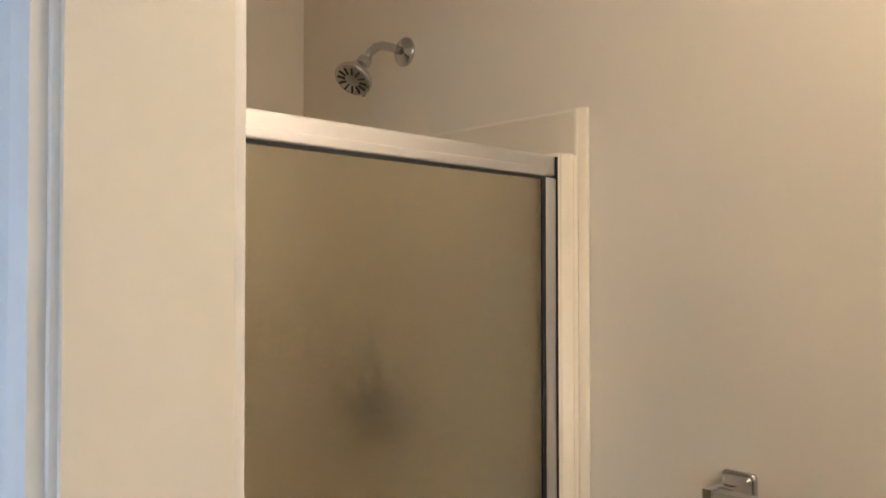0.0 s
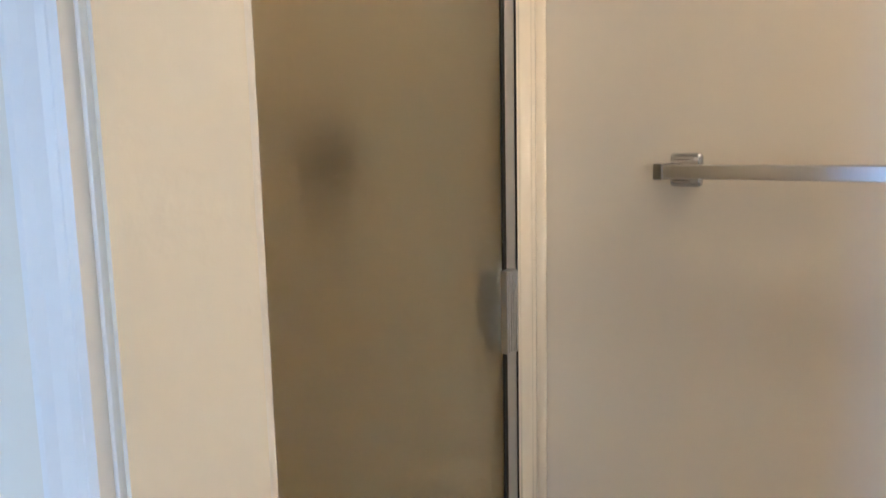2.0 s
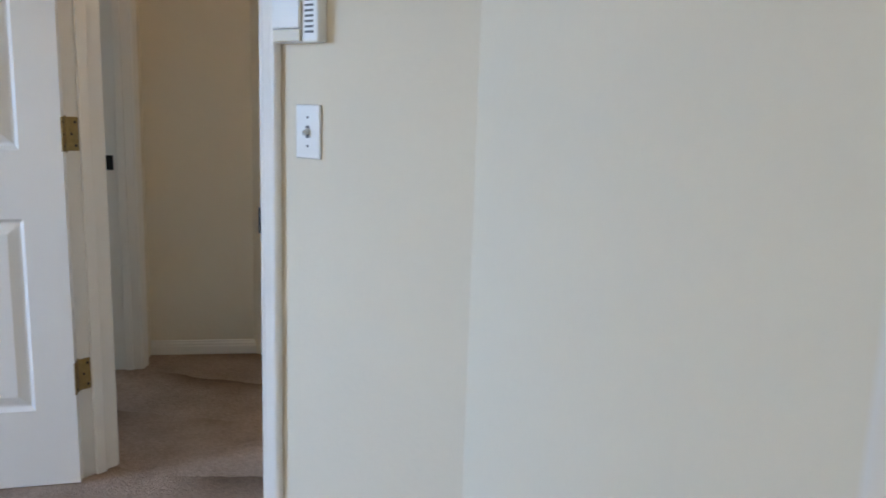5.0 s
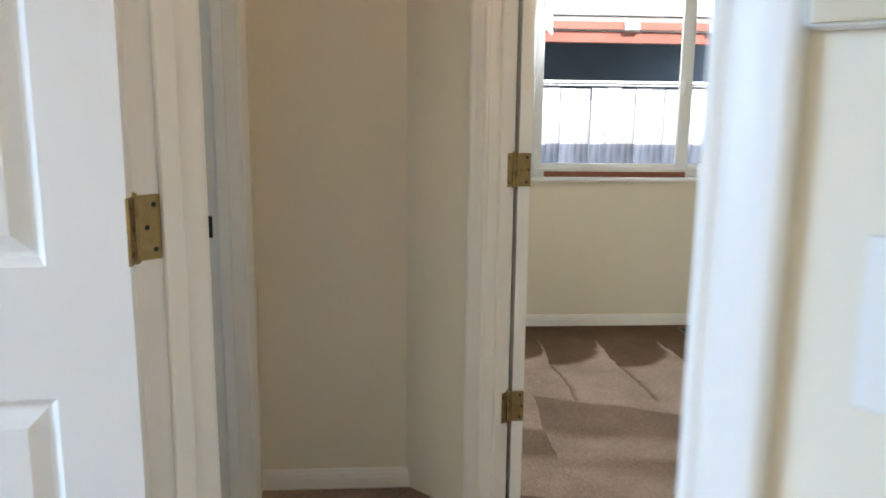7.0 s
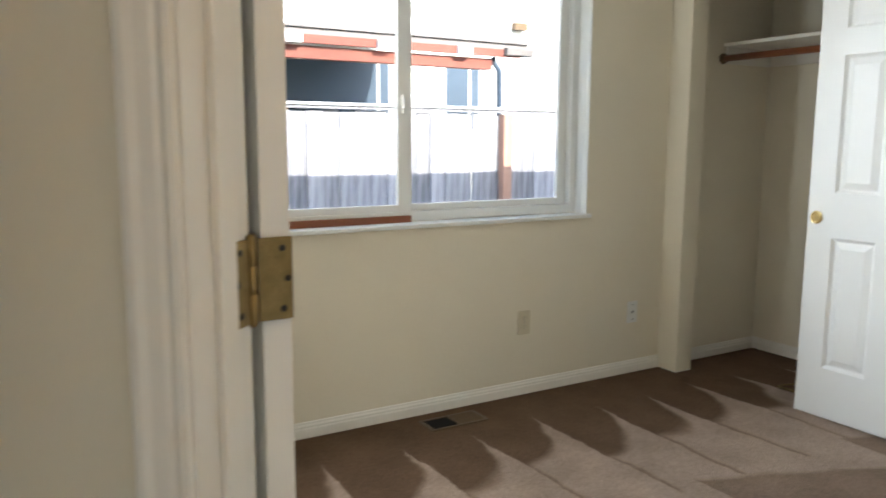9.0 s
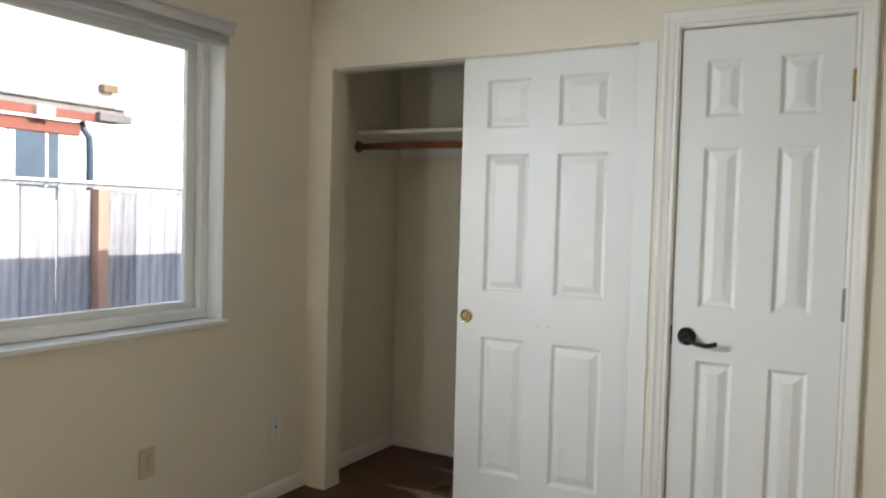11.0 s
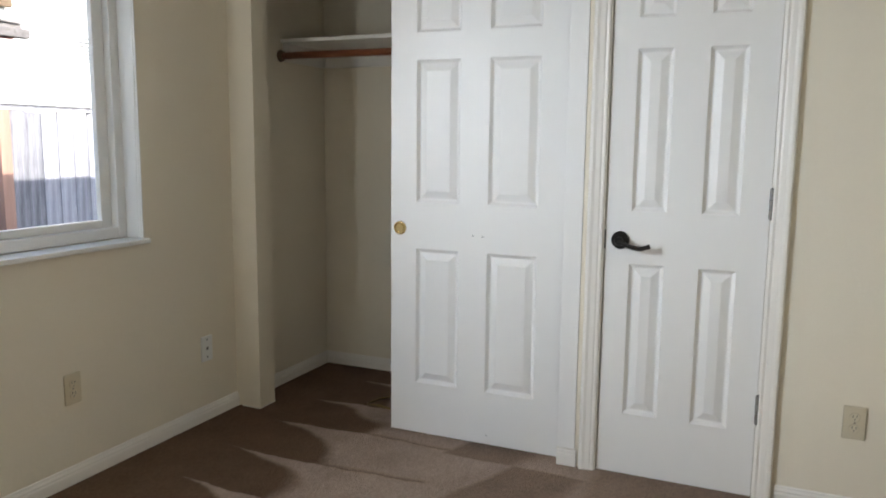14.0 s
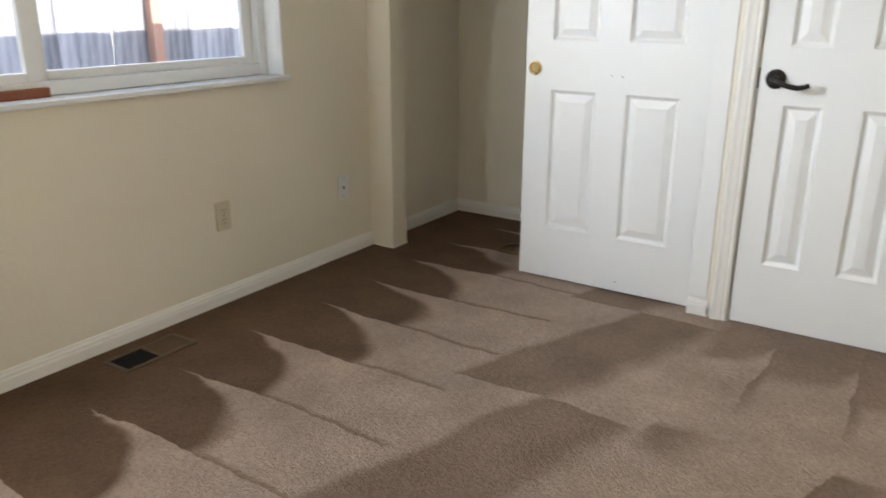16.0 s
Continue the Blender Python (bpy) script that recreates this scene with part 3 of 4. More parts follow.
part("lever", tube([(0.056 + s * 0.115, -0.045 - 0.006 * math.sin(s * 3), 0.919 - 0.022 * math.sin(s * 2.2) + 0.006 * max(0, s - 0.7) / 0.3) for s in [i / 10 for i in range(11)]], 0.0085, 12), BRONZE, lever)
part("latch", make_box(-0.006, 0.001, -0.004, 0.012, 0.885, 0.955, bevel=0.001), BRONZE, d2, "black latch plate at the door edge")

# ---- closet ----
rod = thing("closet_rod", Matrix.Translation((0.40, 0, 1.688)), "red-brown wooden clothes rod across the closet", "rod")
part("rod", tube([(0, -0.004, 0), (0, -1.660, 0)], 0.0175, 16), RODWOOD, rod)
part("rod_socket", placed(turned([(0.030, 0), (0.030, 0.006), (0.023, 0.010), (0.023, 0.020)], 20), Matrix.Rotation(math.pi / 2, 4, "X")), VENTMET, rod, "dark metal rod socket")
part("rod_socket", placed(turned([(0.030, 0), (0.030, 0.006), (0.023, 0.010), (0.023, 0.020)], 20), Matrix.Translation((0, -1.664, 0)) @ Matrix.Rotation(-math.pi / 2, 4, "X")), VENTMET, rod, "dark metal rod socket")
shelf = thing("closet_shelf", Matrix.Translation((0, 0, 1.752)), "white painted closet shelf above the rod", "shelf")
part("board", make_box(0.40, 0.798, -1.660, -0.002, 0, 0.018, bevel=0.002), TRIM, shelf)
part("cleat", make_box(0.778, 0.7995, -1.660, -0.022, -0.09, -0.001, bevel=0.002), TRIM, shelf)
part("cleat", make_box(0.42, 0.798, -0.014, -0.0005, -0.09, -0.001, bevel=0.002), TRIM, shelf)

# ---- window ----
def window(name, x0, x1, z0, z1, y, label):
    w = thing(name, Matrix.Translation((0, 0, 0)), label, "window", kind="structure")
    f = 0.045
    for nm, a in (("window_frame", (x0, x0 + f, y, y + 0.065, z0, z1)), ("window_frame", (x1 - f, x1, y, y + 0.065, z0, z1)),
                  ("window_frame", (x0 + f, x1 - f, y, y + 0.065, z0, z0 + f)), ("window_frame", (x0 + f, x1 - f, y, y + 0.065, z1 - f, z1))):
        part(nm, make_box(*a, bevel=0.004), VINYL, w)
    xm = (x0 + x1) / 2
    s = 0.050
    # fixed pane on the right, sliding sash on the left
    for a0, a1, yy in ((x0 + f, xm - 0.012, y + 0.004), (xm - 0.028, x1 - f, y + 0.034)):
        sash = part("sash", make_box(a0, a0 + s, yy, yy + 0.026, z0 + f, z1 - f, bevel=0.003), VINYL, w)
        part("stile", make_box(a1 - s, a1, yy, yy + 0.026, z0 + f, z1 - f, bevel=0.003), VINYL, sash)
        part("rail", make_box(a0 + s, a1 - s, yy, yy + 0.026, z0 + f, z0 + f + 0.03, bevel=0.003), VINYL, sash)
        part("rail", make_box(a0 + s, a1 - s, yy, yy + 0.026, z1 - f - 0.03, z1 - f, bevel=0.003), VINYL, sash)
        g = part("pane", make_box(a0 + s - 0.004, a1 - s + 0.004, yy + 0.010, yy + 0.014, z0 + f + 0.026, z1 - f - 0.026), GLASS, w)
        g.visible_shadow = False
    la = part("latch", make_box(xm - 0.046, xm - 0.030, y - 0.009, y + 0.004, (z0 + z1) / 2 - 0.12, (z0 + z1) / 2 - 0.04, bevel=0.005), VINYL, w, "white sash latch")
    part("latch_tab", make_box(xm - 0.042, xm - 0.032, y - 0.018, y - 0.009, (z0 + z1) / 2 - 0.095, (z0 + z1) / 2 - 0.06, bevel=0.003), VINYL, la)
    return w


w1 = window("window_1", WIN[0], WIN[1], WIN[2] + 0.004, WIN[3], 0.085, "white vinyl sliding window looking onto a fence")
part("window_sill", make_box(WIN[0] - 0.02, WIN[1] + 0.016, -0.022, 0.084, WIN[2] - 0.016, WIN[2] + 0.003, bevel=0.004), SILLPAINT, w1)
# added lining, whiter than the wall, puts the reveal's skylight into its paint
for a in ((WIN[1] - 0.006, WIN[1] - 0.0005, -0.003, 0.084, WIN[2] + 0.004, WIN[3] - 0.007), (WIN[0] + 0.0005, WIN[0] + 0.006, -0.003, 0.084, WIN[2] + 0.004, WIN[3] - 0.007),
          (WIN[0], WIN[1], -0.003, 0.084, WIN[3] - 0.006, WIN[3] - 0.0005)):
    part("reveal_lining", make_box(*a, bevel=0.0015), SILLPAINT, w1, "white lining added for the skylit look of the reveal")
# these two windows are assumed; their places suit the daylight lamps
window("window_2", -6.2, -5.0, 0.9, 2.03, 0.085, "assumed white sliding window of the side room, out of view")
w3 = window("window_3", 0, 1.4, 0.9, 2.03, 0.085, "assumed white sliding window of the main bedroom, out of view")
# made-up window, goes round the south fill lamp
w4 = window("fill_window_south", 0, 1.4, 0.9, 2.03, 0.085, "made-up white sliding window round the south fill lamp")
w4.matrix_basis = Matrix.Translation((-4.9, -8.6, 0)) @ Matrix.Rotation(radians(180), 4, "Z")
w3.matrix_basis = Matrix.Translation((-6.5, -5.0, 0)) @ Matrix.Rotation(radians(90), 4, "Z")

stick = thing("security_stick", Matrix.Translation((-1.935, 0.072, WIN[2] + 0.003)), "red-brown wooden stick laid in the window track", "stick")
part("stick", make_box(-0.40, 0.43, -0.012, 0.012, 0, 0.030, bevel=0.003), RODWOOD, stick)

blind = thing("window_blind", Matrix.Translation((-1.495, 0, 0)), "grey vinyl window blind drawn up under its valance", "blind")
hw = 0.94
part("valance", make_box(-hw, hw, -0.060, -0.050, 2.048, 2.090, bevel=0.003), CLOTHGREY, blind)
part("valance_top", make_box(-hw - 0.005, hw + 0.008, -0.066, -0.002, 2.090, 2.106, bevel=0.003), CLOTHGREY, blind)
part("headrail", make_box(-hw + 0.01, hw - 0.01, -0.046, -0.006, 2.052, 2.088, bevel=0.003), VINYL, blind)
for i in range(9):
    part("slat", make_box(-hw + 0.015, hw - 0.015, -0.045, -0.004, 2.012 + i * 0.004, 2.0145 + i * 0.004), CLOTHGREY, blind)
for dx, sway in ((0.905, 0.004), (0.912, -0.004)):
    part("cord", tube([(dx + sway * math.sin(i / 3), -0.030 + 0.010 * (i / 16) ** 2, 2.010 - i * 0.0700) for i in range(17)], 0.0016, 6), WHITEPL, blind, "thin white pull cord")

# ---- outlets and register ----
outlet(Matrix.Translation((-0.923, -0.0005, 0.366)), ALMOND, "almond plastic duplex outlet on the window wall")
ph = outlet(Matrix.Translation((-0.207, -0.0005, 0.339)), WHITEPL, "small white phone jack plate on the window wall", False, "phone_jack")
part("jack", make_box(-0.006, 0.006, -0.0072, -0.0055, -0.006, 0.006), GREYPL, ph, "dark square phone socket")
for z in (-0.040, 0.040):
    part("screw", make_box(-0.003, 0.003, -0.0070, -0.0055, z - 0.003, z + 0.003), GREYPL, ph)
outlet(Matrix.Translation((-0.0005, -2.608, 0.344)) @ TURN, ALMOND, "almond plastic duplex outlet beside the closed door")

reg = thing("floor_register", Matrix.Translation((-1.408, -0.150, 0.008)), "brown metal floor register set in the carpet by the wall", "register")
for nm, a in (("rim", (-0.145, 0.145, -0.066, -0.052, 0.0, 0.006)), ("rim", (-0.145, 0.145, 0.052, 0.066, 0.0, 0.006)), ("rim", (-0.145, -0.128, -0.052, 0.052, 0.0, 0.006)),
              ("rim", (0.128, 0.145, -0.052, 0.052, 0.0, 0.006)), ("bar", (-0.005, 0.005, -0.052, 0.052, 0.0, 0.0055))):
    part(nm, make_box(*a, bevel=0.002), VENTMET, reg)
# near-black sheet, stands for the shade down in the opening
part("duct", make_box(-0.128, 0.128, -0.052, 0.052, 0.0003, 0.0012), DARK, reg, "near-black sheet in place of the shaded opening")
for i in range(9):
    y = -0.046 + i * 0.0115
    part("louvre", placed(make_box(0.006, 0.127, -0.0045, 0.0045, -0.0005, 0.0005), Matrix.Translation((0, y, 0.0040)) @ Matrix.Rotation(0.3, 4, "X")), VENTMET, reg)
    # left-hand louvres coloured near-black, as the shade of the open half
    part("louvre", placed(make_box(-0.127, -0.006, -0.0025, 0.0025, -0.0004, 0.0004), Matrix.Translation((0, y, 0.0032)) @ Matrix.Rotation(1.1, 4, "X")), DARK, reg)

wire = thing("wire_hook", Matrix.Translation((0, 0, 0.008)), "bent brass-coloured wire piece lying on the closet carpet", "wire")
part("wire", tube([(0.245, -0.72, 0.004), (0.250, -0.64, 0.012), (0.256, -0.572, 0.006), (0.268, -0.566, 0.006), (0.340, -0.592, 0.010), (0.430, -0.640, 0.004)], 0.0045, 8), BRASS, wire)

# ---- main bedroom wall things ----
face = Matrix(((U.x, V.x, 0, 0), (U.y, V.y, 0, 0), (0, 0, 1, 0), (0, 0, 0, 1)))


def on_slant(u, z):
    p = HB + u * U - 0.0008 * V
    return Matrix.Translation((p.x, p.y, z)) @ face


sw = thing("light_switch", on_slant(0.994, 1.1205), "white toggle light switch plate beside the door", "switch")
part("plate", make_box(-0.036, 0.036, -0.006, 0, -0.057, 0.057, bevel=0.004), WHITEPL, sw)
part("toggle_slot", make_box(-0.0055, 0.0055, -0.0066, -0.005, -0.013, 0.013), GREYPL, sw)
part("toggle", placed(make_box(-0.004, 0.004, -0.016, 0, -0.005, 0.005, bevel=0.001), Matrix.Translation((0, -0.004, 0.003)) @ Matrix.Rotation(0.5, 4, "X")), WHITEPL, sw)
for z in (-0.030, 0.030):
    part("screw", placed(turned([(0.003, 0.0055), (0.0026, 0.0068)], 10), Matrix.Translation((0, 0, z)) @ Matrix.Rotation(math.pi / 2, 4, "X")), GREYPL, sw)

chime = thing("wall_thermostat", on_slant(0.987, 1.303), "white plastic wall unit with a slotted side grille", "thermostat")
part("body", make_box(-0.072, 0.058, -0.028, 0, 0, 0.170, bevel=0.004), WHITEPL, chime)
part("cover", make_box(-0.068, 0.012, -0.036, -0.029, 0.028, 0.166, bevel=0.003), WHITEPL, chime)
part("tab", make_box(-0.068, 0.012, -0.034, -0.029, 0.002, 0.026, bevel=0.002), ALMOND, chime, "cream cover tab")
for i in range(14):
    part("slot", make_box(0.022, 0.046, -0.0292, -0.0275, 0.018 + i * 0.0105, 0.0225 + i * 0.0105), GREYPL, chime)

# ---- bathroom things ----
sd = thing("shower_door", Matrix.Translation((0, YG, 0)), "silver-framed obscure glass shower door, closed", "shower door")
ZT = 1.795
part("header", make_box(-2.425, -1.612, -0.014, 0.016, ZT - 0.036, ZT, bevel=0.005), SATIN, sd)
part("header_lip", make_box(-2.425, -1.640, -0.018, -0.010, ZT - 0.0375, ZT - 0.022, bevel=0.003), SATIN, sd)
part("stile", make_box(-1.642, -1.613, -0.017, 0.015, 0.12, ZT - 0.038, bevel=0.005), SATIN, sd)
part("stile", make_box(-2.425, -2.395, -0.017, 0.015, 0.12, ZT - 0.038, bevel=0.005), SATIN, sd)
part("bottom_rail", make_box(-2.395, -1.642, -0.017, 0.015, 0.12, 0.15, bevel=0.005), SATIN, sd)
part("gasket", make_box(-1.6510, -1.6421, -0.0165, -0.0125, 0.15, ZT - 0.043), RUBBER, sd, "black strip for the rubber seals and the shaded gap")
part("gasket", make_box(-2.395, -1.6422, -0.0165, -0.0125, ZT - 0.0425, ZT - 0.0378), RUBBER, sd, "black strip for the rubber seals and the shaded gap")
# black strip put in for the shaded gap beside the column, not a seal
part("gasket", make_box(-1.6129, -1.6105, -0.0180, 0.010, 0.12, ZT - 0.002), RUBBER, sd, "black strip for the rubber seals and the shaded gap")
part("pane", make_box(-2.394, -1.6468, -0.012, -0.007, 0.1505, ZT - 0.0428), FROST, sd, "frosted obscure glass pane")
hd = part("handle", make_box(-1.664, -1.634, -0.034, -0.019, 0.953, 1.102, bevel=0.002), SATIN, sd, "ribbed aluminium pull handle")
for x in (-1.659, -1.652, -1.645, -1.638):
    part("rib", make_box(x - 0.002, x + 0.002, -0.036, -0.0335, 0.957, 1.098), SATIN, hd)
part("inside_handle", make_box(-1.672, -1.645, 0.012, 0.030, 0.953, 1.102, bevel=0.002), SATIN, sd)

ss = thing("shower_surround", Matrix.Translation((0, 0, 0)), "glossy beige fibreglass shower surround", "shower stall")
ZS = 1.885
part("side_panel", make_box(-1.556, XT - 0.0005, -4.779, -3.8855, 0.10, ZS, bevel=0.006), SURROUND, ss)
def column(x0, x1, top, wave):
    """A moulded upright of the surround, its front face rolling in soft ridges."""
    k = 18
    front = [(x0 + (x1 - x0) * i / k, YG - 0.014 + wave(i / k)) for i in range(k + 1)]
    bm = extrude([(x0, YG + 0.02)] + front + [(x1, YG + 0.02)], top - 0.10)
    for f in bm.faces:
        f.smooth = len(f.verts) == 4
    return placed(bm, Matrix.Translation((0, 0, 0.10)))


part("front_column", column(-1.611, -1.553, ZS - 0.085, lambda q: -0.010 * math.sin(math.pi * q) - 0.004 * math.cos(4 * math.pi * q)), SURROUND, ss)
part("edge_bead", column(-1.553, XT - 0.0005, ZS, lambda q: -0.018 * math.sin(math.pi * min(1, q * 1.05)) ** 0.7), SURROUND, ss)
part("back_panel", make_box(-2.429, -1.5505, -3.905, -3.8845, 0.10, ZS, bevel=0.008), SURROUND, ss)
part("far_panel", make_box(-2.4295, -2.410, -4.740, -3.906, 0.10, ZS, bevel=0.008), SURROUND, ss)
part("shower_base", make_box(-2.425, -1.552, -4.800, -3.907, 0.006, 0.119, bevel=0.01), SURROUND, ss)

sh = thing("wall_shower", Matrix.Translation((XT - 0.0005, -4.291, 2.087)), "chrome shower head on a bent arm", "shower head")
part("flange", placed(turned([(0.033, 0), (0.033, 0.003), (0.028, 0.008), (0.014, 0.012), (0.012, 0.014)], 28), Matrix.Rotation(-math.pi / 2, 4, "Y")), CHROME, sh)
arm = [(-0.005, 0, 0), (-0.04, -0.003, 0.001), (-0.070, -0.006, -0.001), (-0.092, -0.009, -0.010), (-0.110, -0.011, -0.026), (-0.124, -0.014, -0.044)]
part("arm", tube(arm, 0.0095, 14), CHROME, sh)
tip, aim = Vector(arm[-1]), Vector((-0.62, -0.16, -0.77)).normalized()
hm = Matrix.Translation(tip) @ aim.to_track_quat("Z", "Y").to_matrix().to_4x4()
hb = part("head", placed(turned([(0.010, -0.004), (0.015, 0.0), (0.0155, 0.012), (0.012, 0.016), (0.016, 0.024), (0.034, 0.050), (0.0405, 0.058), (0.041, 0.066), (0.038, 0.069), (0.003, 0.0695)], 30), hm), CHROME, sh)
for i in range(12):
    a = 2 * math.pi * i / 12
    part("nozzle", placed(make_box(0.016, 0.033, -0.0016, 0.0016, 0.0690, 0.0710), hm @ Matrix.Rotation(a, 4, "Z")), RUBBER, hb)
part("tab", placed(make_box(-0.004, 0.004, -0.048, -0.036, 0.056, 0.064, bevel=0.002), hm), CHROME, hb)

# the valve is chrome; the dark it reflects is in its colour
vl = thing("shower_valve", Matrix.Translation((-1.551, -4.215, 1.29)), "chrome shower valve, coloured for its dark reflection, behind obscure glass", "valve")
part("escutcheon", placed(turned([(0.086, 0), (0.086, 0.004), (0.078, 0.010), (0.034, 0.018)], 32), Matrix.Rotation(-math.pi / 2, 4, "Y")), DARKCHROME, vl)
part("knob", placed(turned([(0.026, 0.014), (0.030, 0.030), (0.036, 0.036), (0.036, 0.052), (0.030, 0.057)], 24), Matrix.Rotation(-math.pi / 2, 4, "Y")), DARKCHROME, vl)

tb = thing("towel_bar", Matrix.Translation((XT, 0, 1.2735)), "chrome square towel bar on two posts", "towel bar")
def rounded_square(half, radius, steps=5):
    pts = []
    for k, (sy, sz) in enumerate(((1, 1), (-1, 1), (-1, -1), (1, -1))):
        for i in range(steps + 1):
            a = math.pi / 2 * (k + i / steps)
            pts.append((sy * (half - radius) + radius * math.cos(a), sz * (half - radius) + radius * math.sin(a)))
    return pts


def lofted(sections, yc):
    """Rounded squares of (x, half, radius) joined along x."""
    bm = bmesh.new()
    rings = [[bm.verts.new((x, yc + p, q)) for p, q in rounded_square(h, rr)] for x, h, rr in sections]
    k = len(rings[0])
    for a, b in zip(rings, rings[1:]):
        for i in range(k):
            bm.faces.new((a[i], a[(i + 1) % k], b[(i + 1) % k], b[i]))
    bm.faces.new(rings[0])
    bm.faces.new(rings[-1])
    return bm


for yc in (-5.056, -5.640):
    pl = part("mount", lofted([(-0.0005, 0.0265, 0.007), (-0.005, 0.0265, 0.007), (-0.0075, 0.0245, 0.006), (-0.0085, 0.0225, 0.005)], yc), CHROME, tb)
    part("post", lofted([(-0.0086, 0.0215, 0.004), (-0.016, 0.0175, 0.003), (-0.034, 0.0128, 0.002), (-0.052, 0.0125, 0.002)], yc), CHROME, pl)
part("bar", make_box(-0.074, -0.052, -5.672, -5.036, -0.0105, 0.0105, bevel=0.0015), SATIN, tb)
cap = part("end_cap", make_box(-0.0758, -0.0505, -5.050, -5.034, -0.0125, 0.0125, bevel=0.002), CHROME, tb, "square chrome end cap")
# flat dark plate on the cap, stands for the shade in its hollow end
part("recess", make_box(-0.0730, -0.0535, -5.0345, -5.0335, -0.0095, 0.0095), DARKCHROME, cap, "dark plate, the inset's shade coloured onto the cap end")

# unseen fixtures, added over the two bathroom lamps
for x, y, z in ((-1.85, -6.05, 2.26), (-1.88, -5.50, 2.345)):
    cl = thing("assumed_ceiling_light", Matrix.Translation((x, y, 0)), "assumed bathroom light base, unseen, over a bulb or fill lamp", "ceiling light")
    part("canopy", turned([(0.09, H - 0.001), (0.09, H - 0.015), (0.06, H - 0.022), (0.012, H - 0.025), (0.012, z + 0.03)], 24), CHROME, cl)

# made-up fixture for the hall fill lamp
hl = thing("hall_fill_base", Matrix.Translation((-2.58, -3.22, 2.28)), "added chrome base over the hall fill lamp, unseen", "ceiling light")
part("canopy", turned([(0.09, 0.179), (0.09, 0.165), (0.06, 0.158), (0.012, 0.155), (0.012, 0.03)], 24), CHROME, hl)

# ---- outdoors ----
GZ = -0.45
structure("ground", make_box(-400, 400, -300, 500, GZ - 0.5, GZ), SOIL, "dry grass side yard", "ground")
structure("foundation", make_box(-6.6, 0.9, -8.7, 0.12, GZ, -0.141), SIDING, "house foundation wall", "foundation")
# block and roof are unseen, added to cast a straight shadow on the fence
structure("wall_wing", make_box(0.96, 7.0, -8.7, 0.12, GZ, H), SIDING, "unseen block added to carry the house's shadow along the fence", "wall")
structure("roof", placed(extrude([(0.16, H + 0.141), (0.16, H + 0.147), (-4.3, H + 1.60), (-8.75, H + 0.147), (-8.75, H + 0.141)], 13.7), Matrix(((0, 0, 1, -6.65), (1, 0, 0, 0), (0, 1, 0, 0), (0, 0, 0, 1)))), SHINGLE, "unseen house roof, added for its straight shadow on the fence", "roof")
FY, FT = 3.0, 1.535
fence = thing("fence", Matrix.Translation((0, FY, 0)), "weathered grey vertical board fence with a cap rail", "fence")
rng = random.Random(4)
meshes = []
for k in range(8):
    w, h0 = 0.1424 + 0.0012 * rng.random(), FT - GZ - 0.075 - 0.02 * rng.random()
    bm = bmesh.new()
    box(bm, -w / 2, w / 2, -0.009, 0.009, 0.0, h0, bevel=0.003)
    me = bpy.data.meshes.new("plank")
    bm.to_mesh(me)
    bm.free()
    me.materials.append(PLANK)
    meshes.append(me)
for i in range(96):
    p = new("plank", meshes[rng.randrange(8)])
    p.parent = fence
    p.location = (-7.0 + i * 0.144, 0.006 * rng.random(), GZ + 0.02)
    p.rotation_euler = (0.006 * rng.uniform(-1, 1), 0.004 * rng.uniform(-1, 1), 0.012 * rng.uniform(-1, 1))
part("cap_rail", make_box(-7.2, 7.0, -0.060, 0.060, FT - 0.022, FT, bevel=0.005), TRIMW, fence, "pale cap rail")
part("top_rail", make_box(-7.2, 7.0, -0.040, -0.012, FT - 0.050, FT - 0.023, bevel=0.005), PLANK, fence, "weathered grey rail")
part("rail", make_box(-7.2, 7.0, 0.018, 0.056, GZ + 0.25, GZ + 0.34, bevel=0.004), POST, fence, "reddish cedar rail")
for x in (-6.16, -3.76, 1.04, 3.44, 5.84):
    part("post", make_box(x - 0.045, x + 0.045, -0.100, -0.012, GZ, FT - 0.063, bevel=0.004), POST, fence, "reddish cedar fence post")

NY = 7.0
nh = thing("neighbour_house", Matrix.Translation((0, 0, 0)), "white-sided neighbouring house with a red-beamed porch roof", "house")
part("wall", make_box(-16, 16, NY, NY + 6, GZ, 6.0), SIDING, nh)
for i in range(36):
    z = GZ + 0.05 + i * 0.178
    part("siding_board", placed(extrude([(NY - 0.001, z), (NY - 0.020, z), (NY - 0.006, z + 0.176), (NY - 0.001, z + 0.176)], 32), Matrix(((0, 0, 1, -16), (1, 0, 0, 0), (0, 1, 0, 0), (0, 0, 0, 1)))), SIDING, nh)
for x0, x1, z0, z1 in ((-1.6, 1.85, 1.40, 2.37), (2.79, 3.37, 1.40, 2.29)):
    wn = part("window", make_box(x0 - 0.07, x1 + 0.07, NY - 0.050, NY - 0.021, z0 - 0.07, z1 + 0.07, bevel=0.006), TRIMW, nh, "dark window with white trim")
    part("pane", make_box(x0, x1, NY - 0.056, NY - 0.051, z0, z1), DARKGLASS, wn)
    part("mullion", make_box(x1 - 0.19, x1 - 0.155, NY - 0.066, NY - 0.057, z0, z1), TRIMW, wn)
lv = part("louvre_vent", make_box(5.24, 5.60, NY - 0.045, NY - 0.021, 2.35, 2.72, bevel=0.004), TRIMW, nh, "white louvred gable vent")
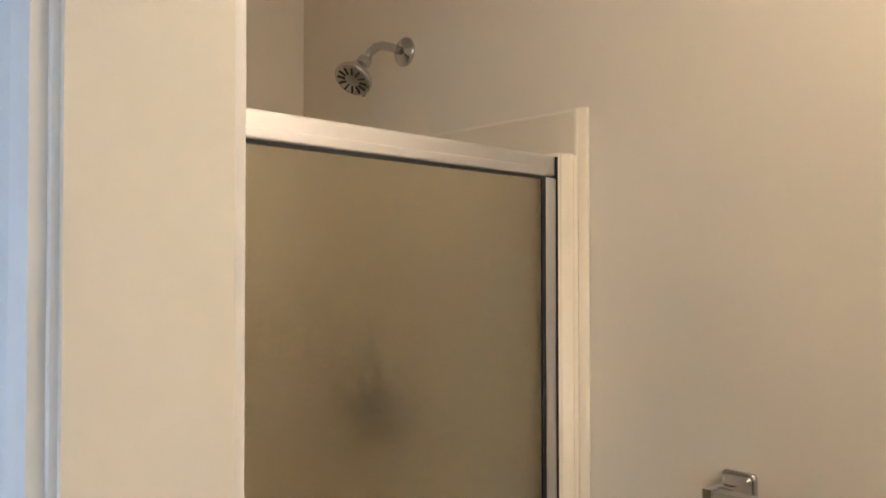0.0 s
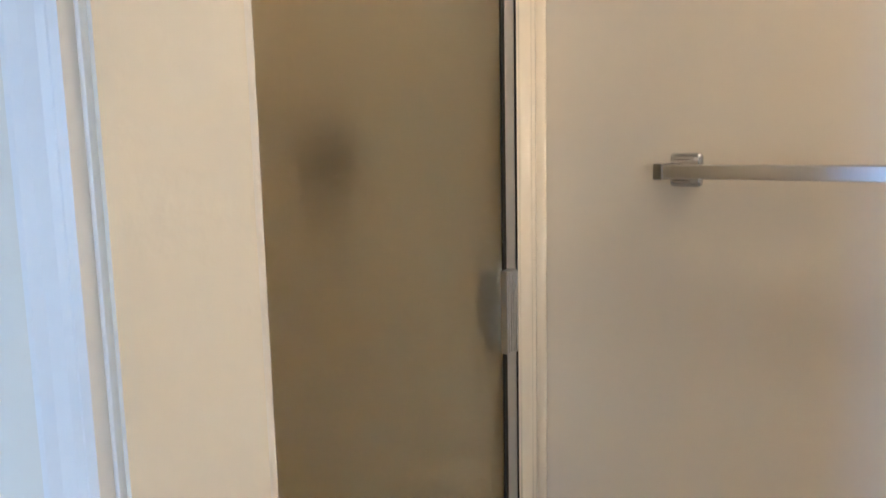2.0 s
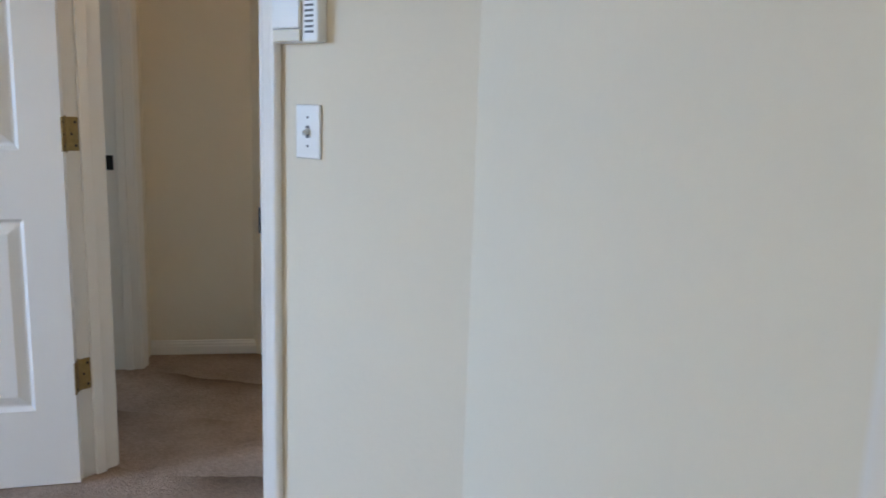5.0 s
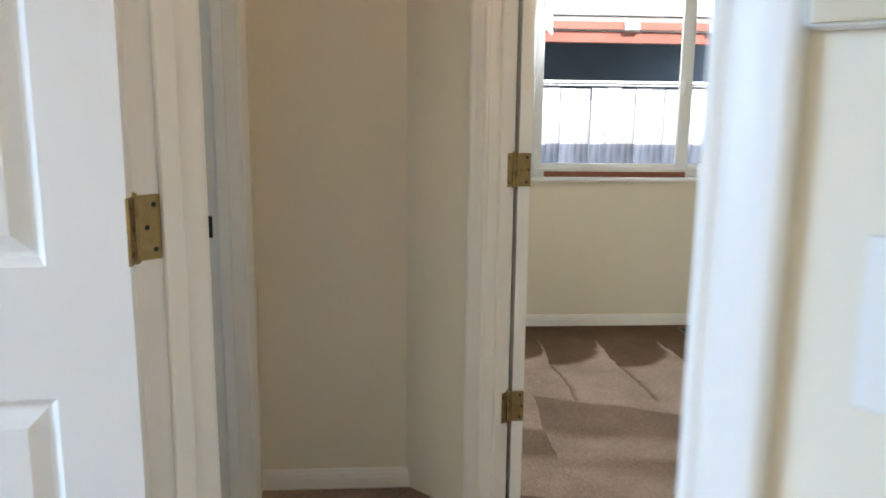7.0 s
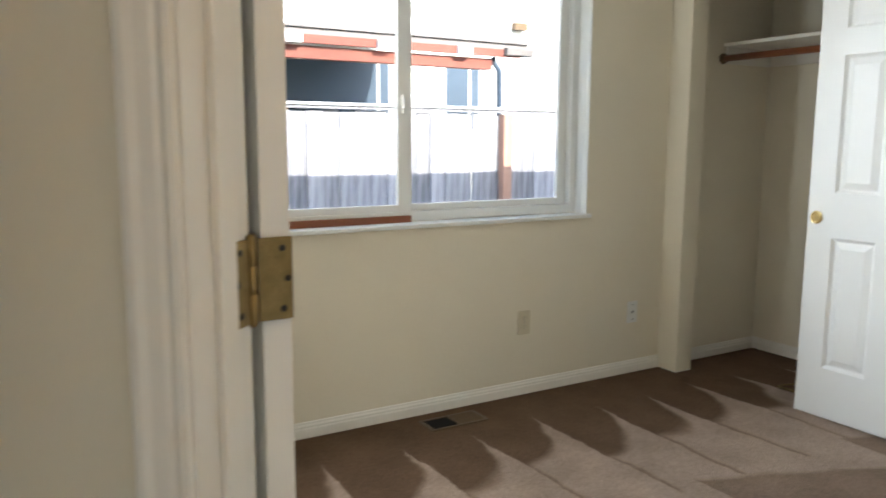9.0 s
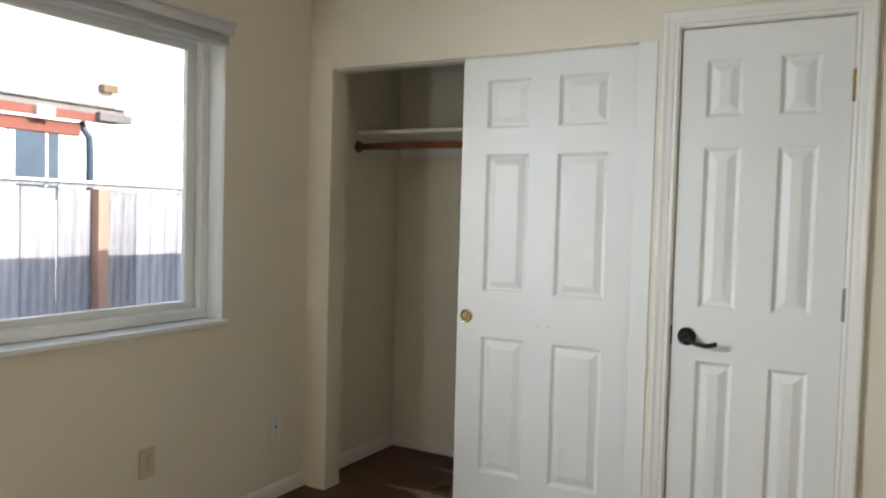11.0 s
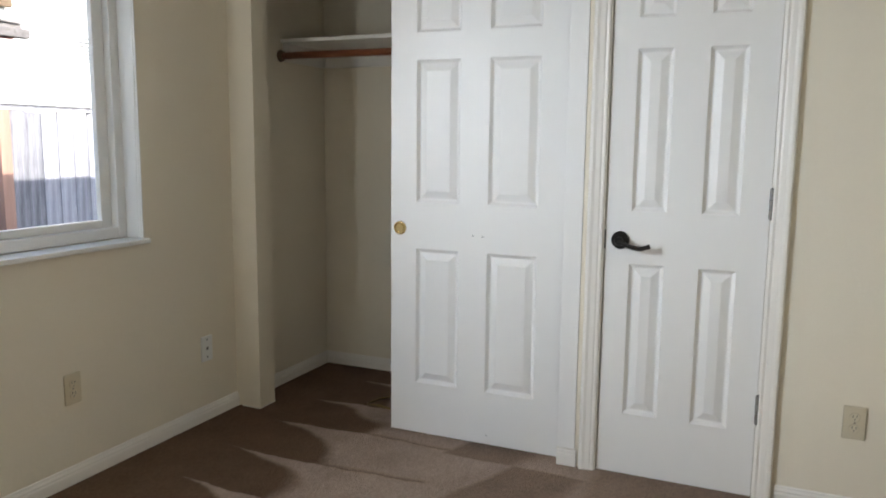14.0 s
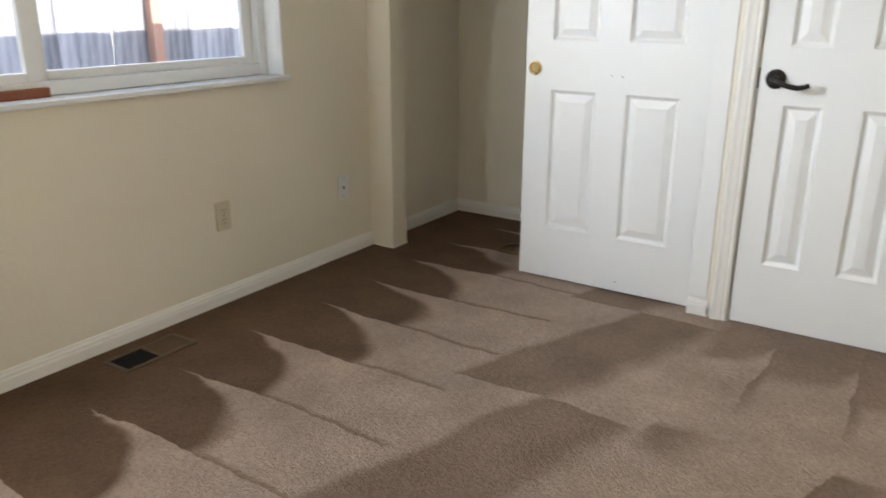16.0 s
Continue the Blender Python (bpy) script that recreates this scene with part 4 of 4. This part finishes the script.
for i in range(6):
    part("slat", make_box(5.27, 5.57, NY - 0.060, NY - 0.046, 2.385 + i * 0.054, 2.402 + i * 0.054), GREYPL, lv)
part("vent_hood", make_box(3.98, 4.21, NY - 0.14, NY - 0.021, 2.91, 3.02, bevel=0.01), VENTMET, nh, "small dark vent hood")

pr = part("porch_roof", placed(extrude([(3.50, 2.135), (3.50, 2.185), (6.98, 2.62), (6.98, 2.57)], 8.2), Matrix(((0, 0, 1, -6.5), (1, 0, 0, 0), (0, 1, 0, 0), (0, 0, 0, 1)))), SHINGLE, nh, "grey shingle porch roof")
for i in range(58):
    part("shingle", make_box(-6.48 + i * 0.141, -6.345 + i * 0.141, 3.475, 3.62, 2.19, 2.205 + 0.006 * rng.random()), SHINGLE, pr)
part("beam", make_box(-6.4, 1.30, 3.56, 3.66, 1.935, 2.045, bevel=0.006), RAFTER, nh, "red-stained porch beam")
part("fascia", make_box(-6.4, 1.62, 3.50, 3.53, 2.06, 2.134, bevel=0.004), RAFTER, nh, "red-stained fascia board")
part("gutter_end", make_box(1.40, 1.73, 3.44, 3.535, 2.075, 2.150, bevel=0.01), SHINGLE, nh, "grey gutter end")
for x in (-5.2, -4.35, -3.5, -2.65, -1.8, -0.8, 0.07, 0.925):
    part("rafter_tail", make_box(x - 0.075, x + 0.075, 3.455, 3.499, 2.055, 2.134, bevel=0.004), TRIMW, nh, "white painted rafter tail")
part("downspout", tube([(1.345, 3.62, 2.06), (1.36, 3.60, 2.00), (1.400, 3.58, 1.93), (1.405, 3.58, 1.70), (1.405, 3.58, GZ)], 0.032, 10), DARKGLASS, nh, "dark downspout")
for x in (-6.2, -2.4):
    part("porch_post", make_box(x - 0.05, x + 0.05, 3.56, 3.66, GZ, 1.934, bevel=0.005), RAFTER, nh)
part("roof", placed(extrude([(NY - 0.5, 6.0), (NY - 0.5, 6.15), (NY + 3, 7.6), (NY + 6.5, 6.15), (NY + 6.5, 6.0)], 33), Matrix(((0, 0, 1, -16.5), (1, 0, 0, 0), (0, 1, 0, 0), (0, 0, 0, 1)))), SHINGLE, nh)
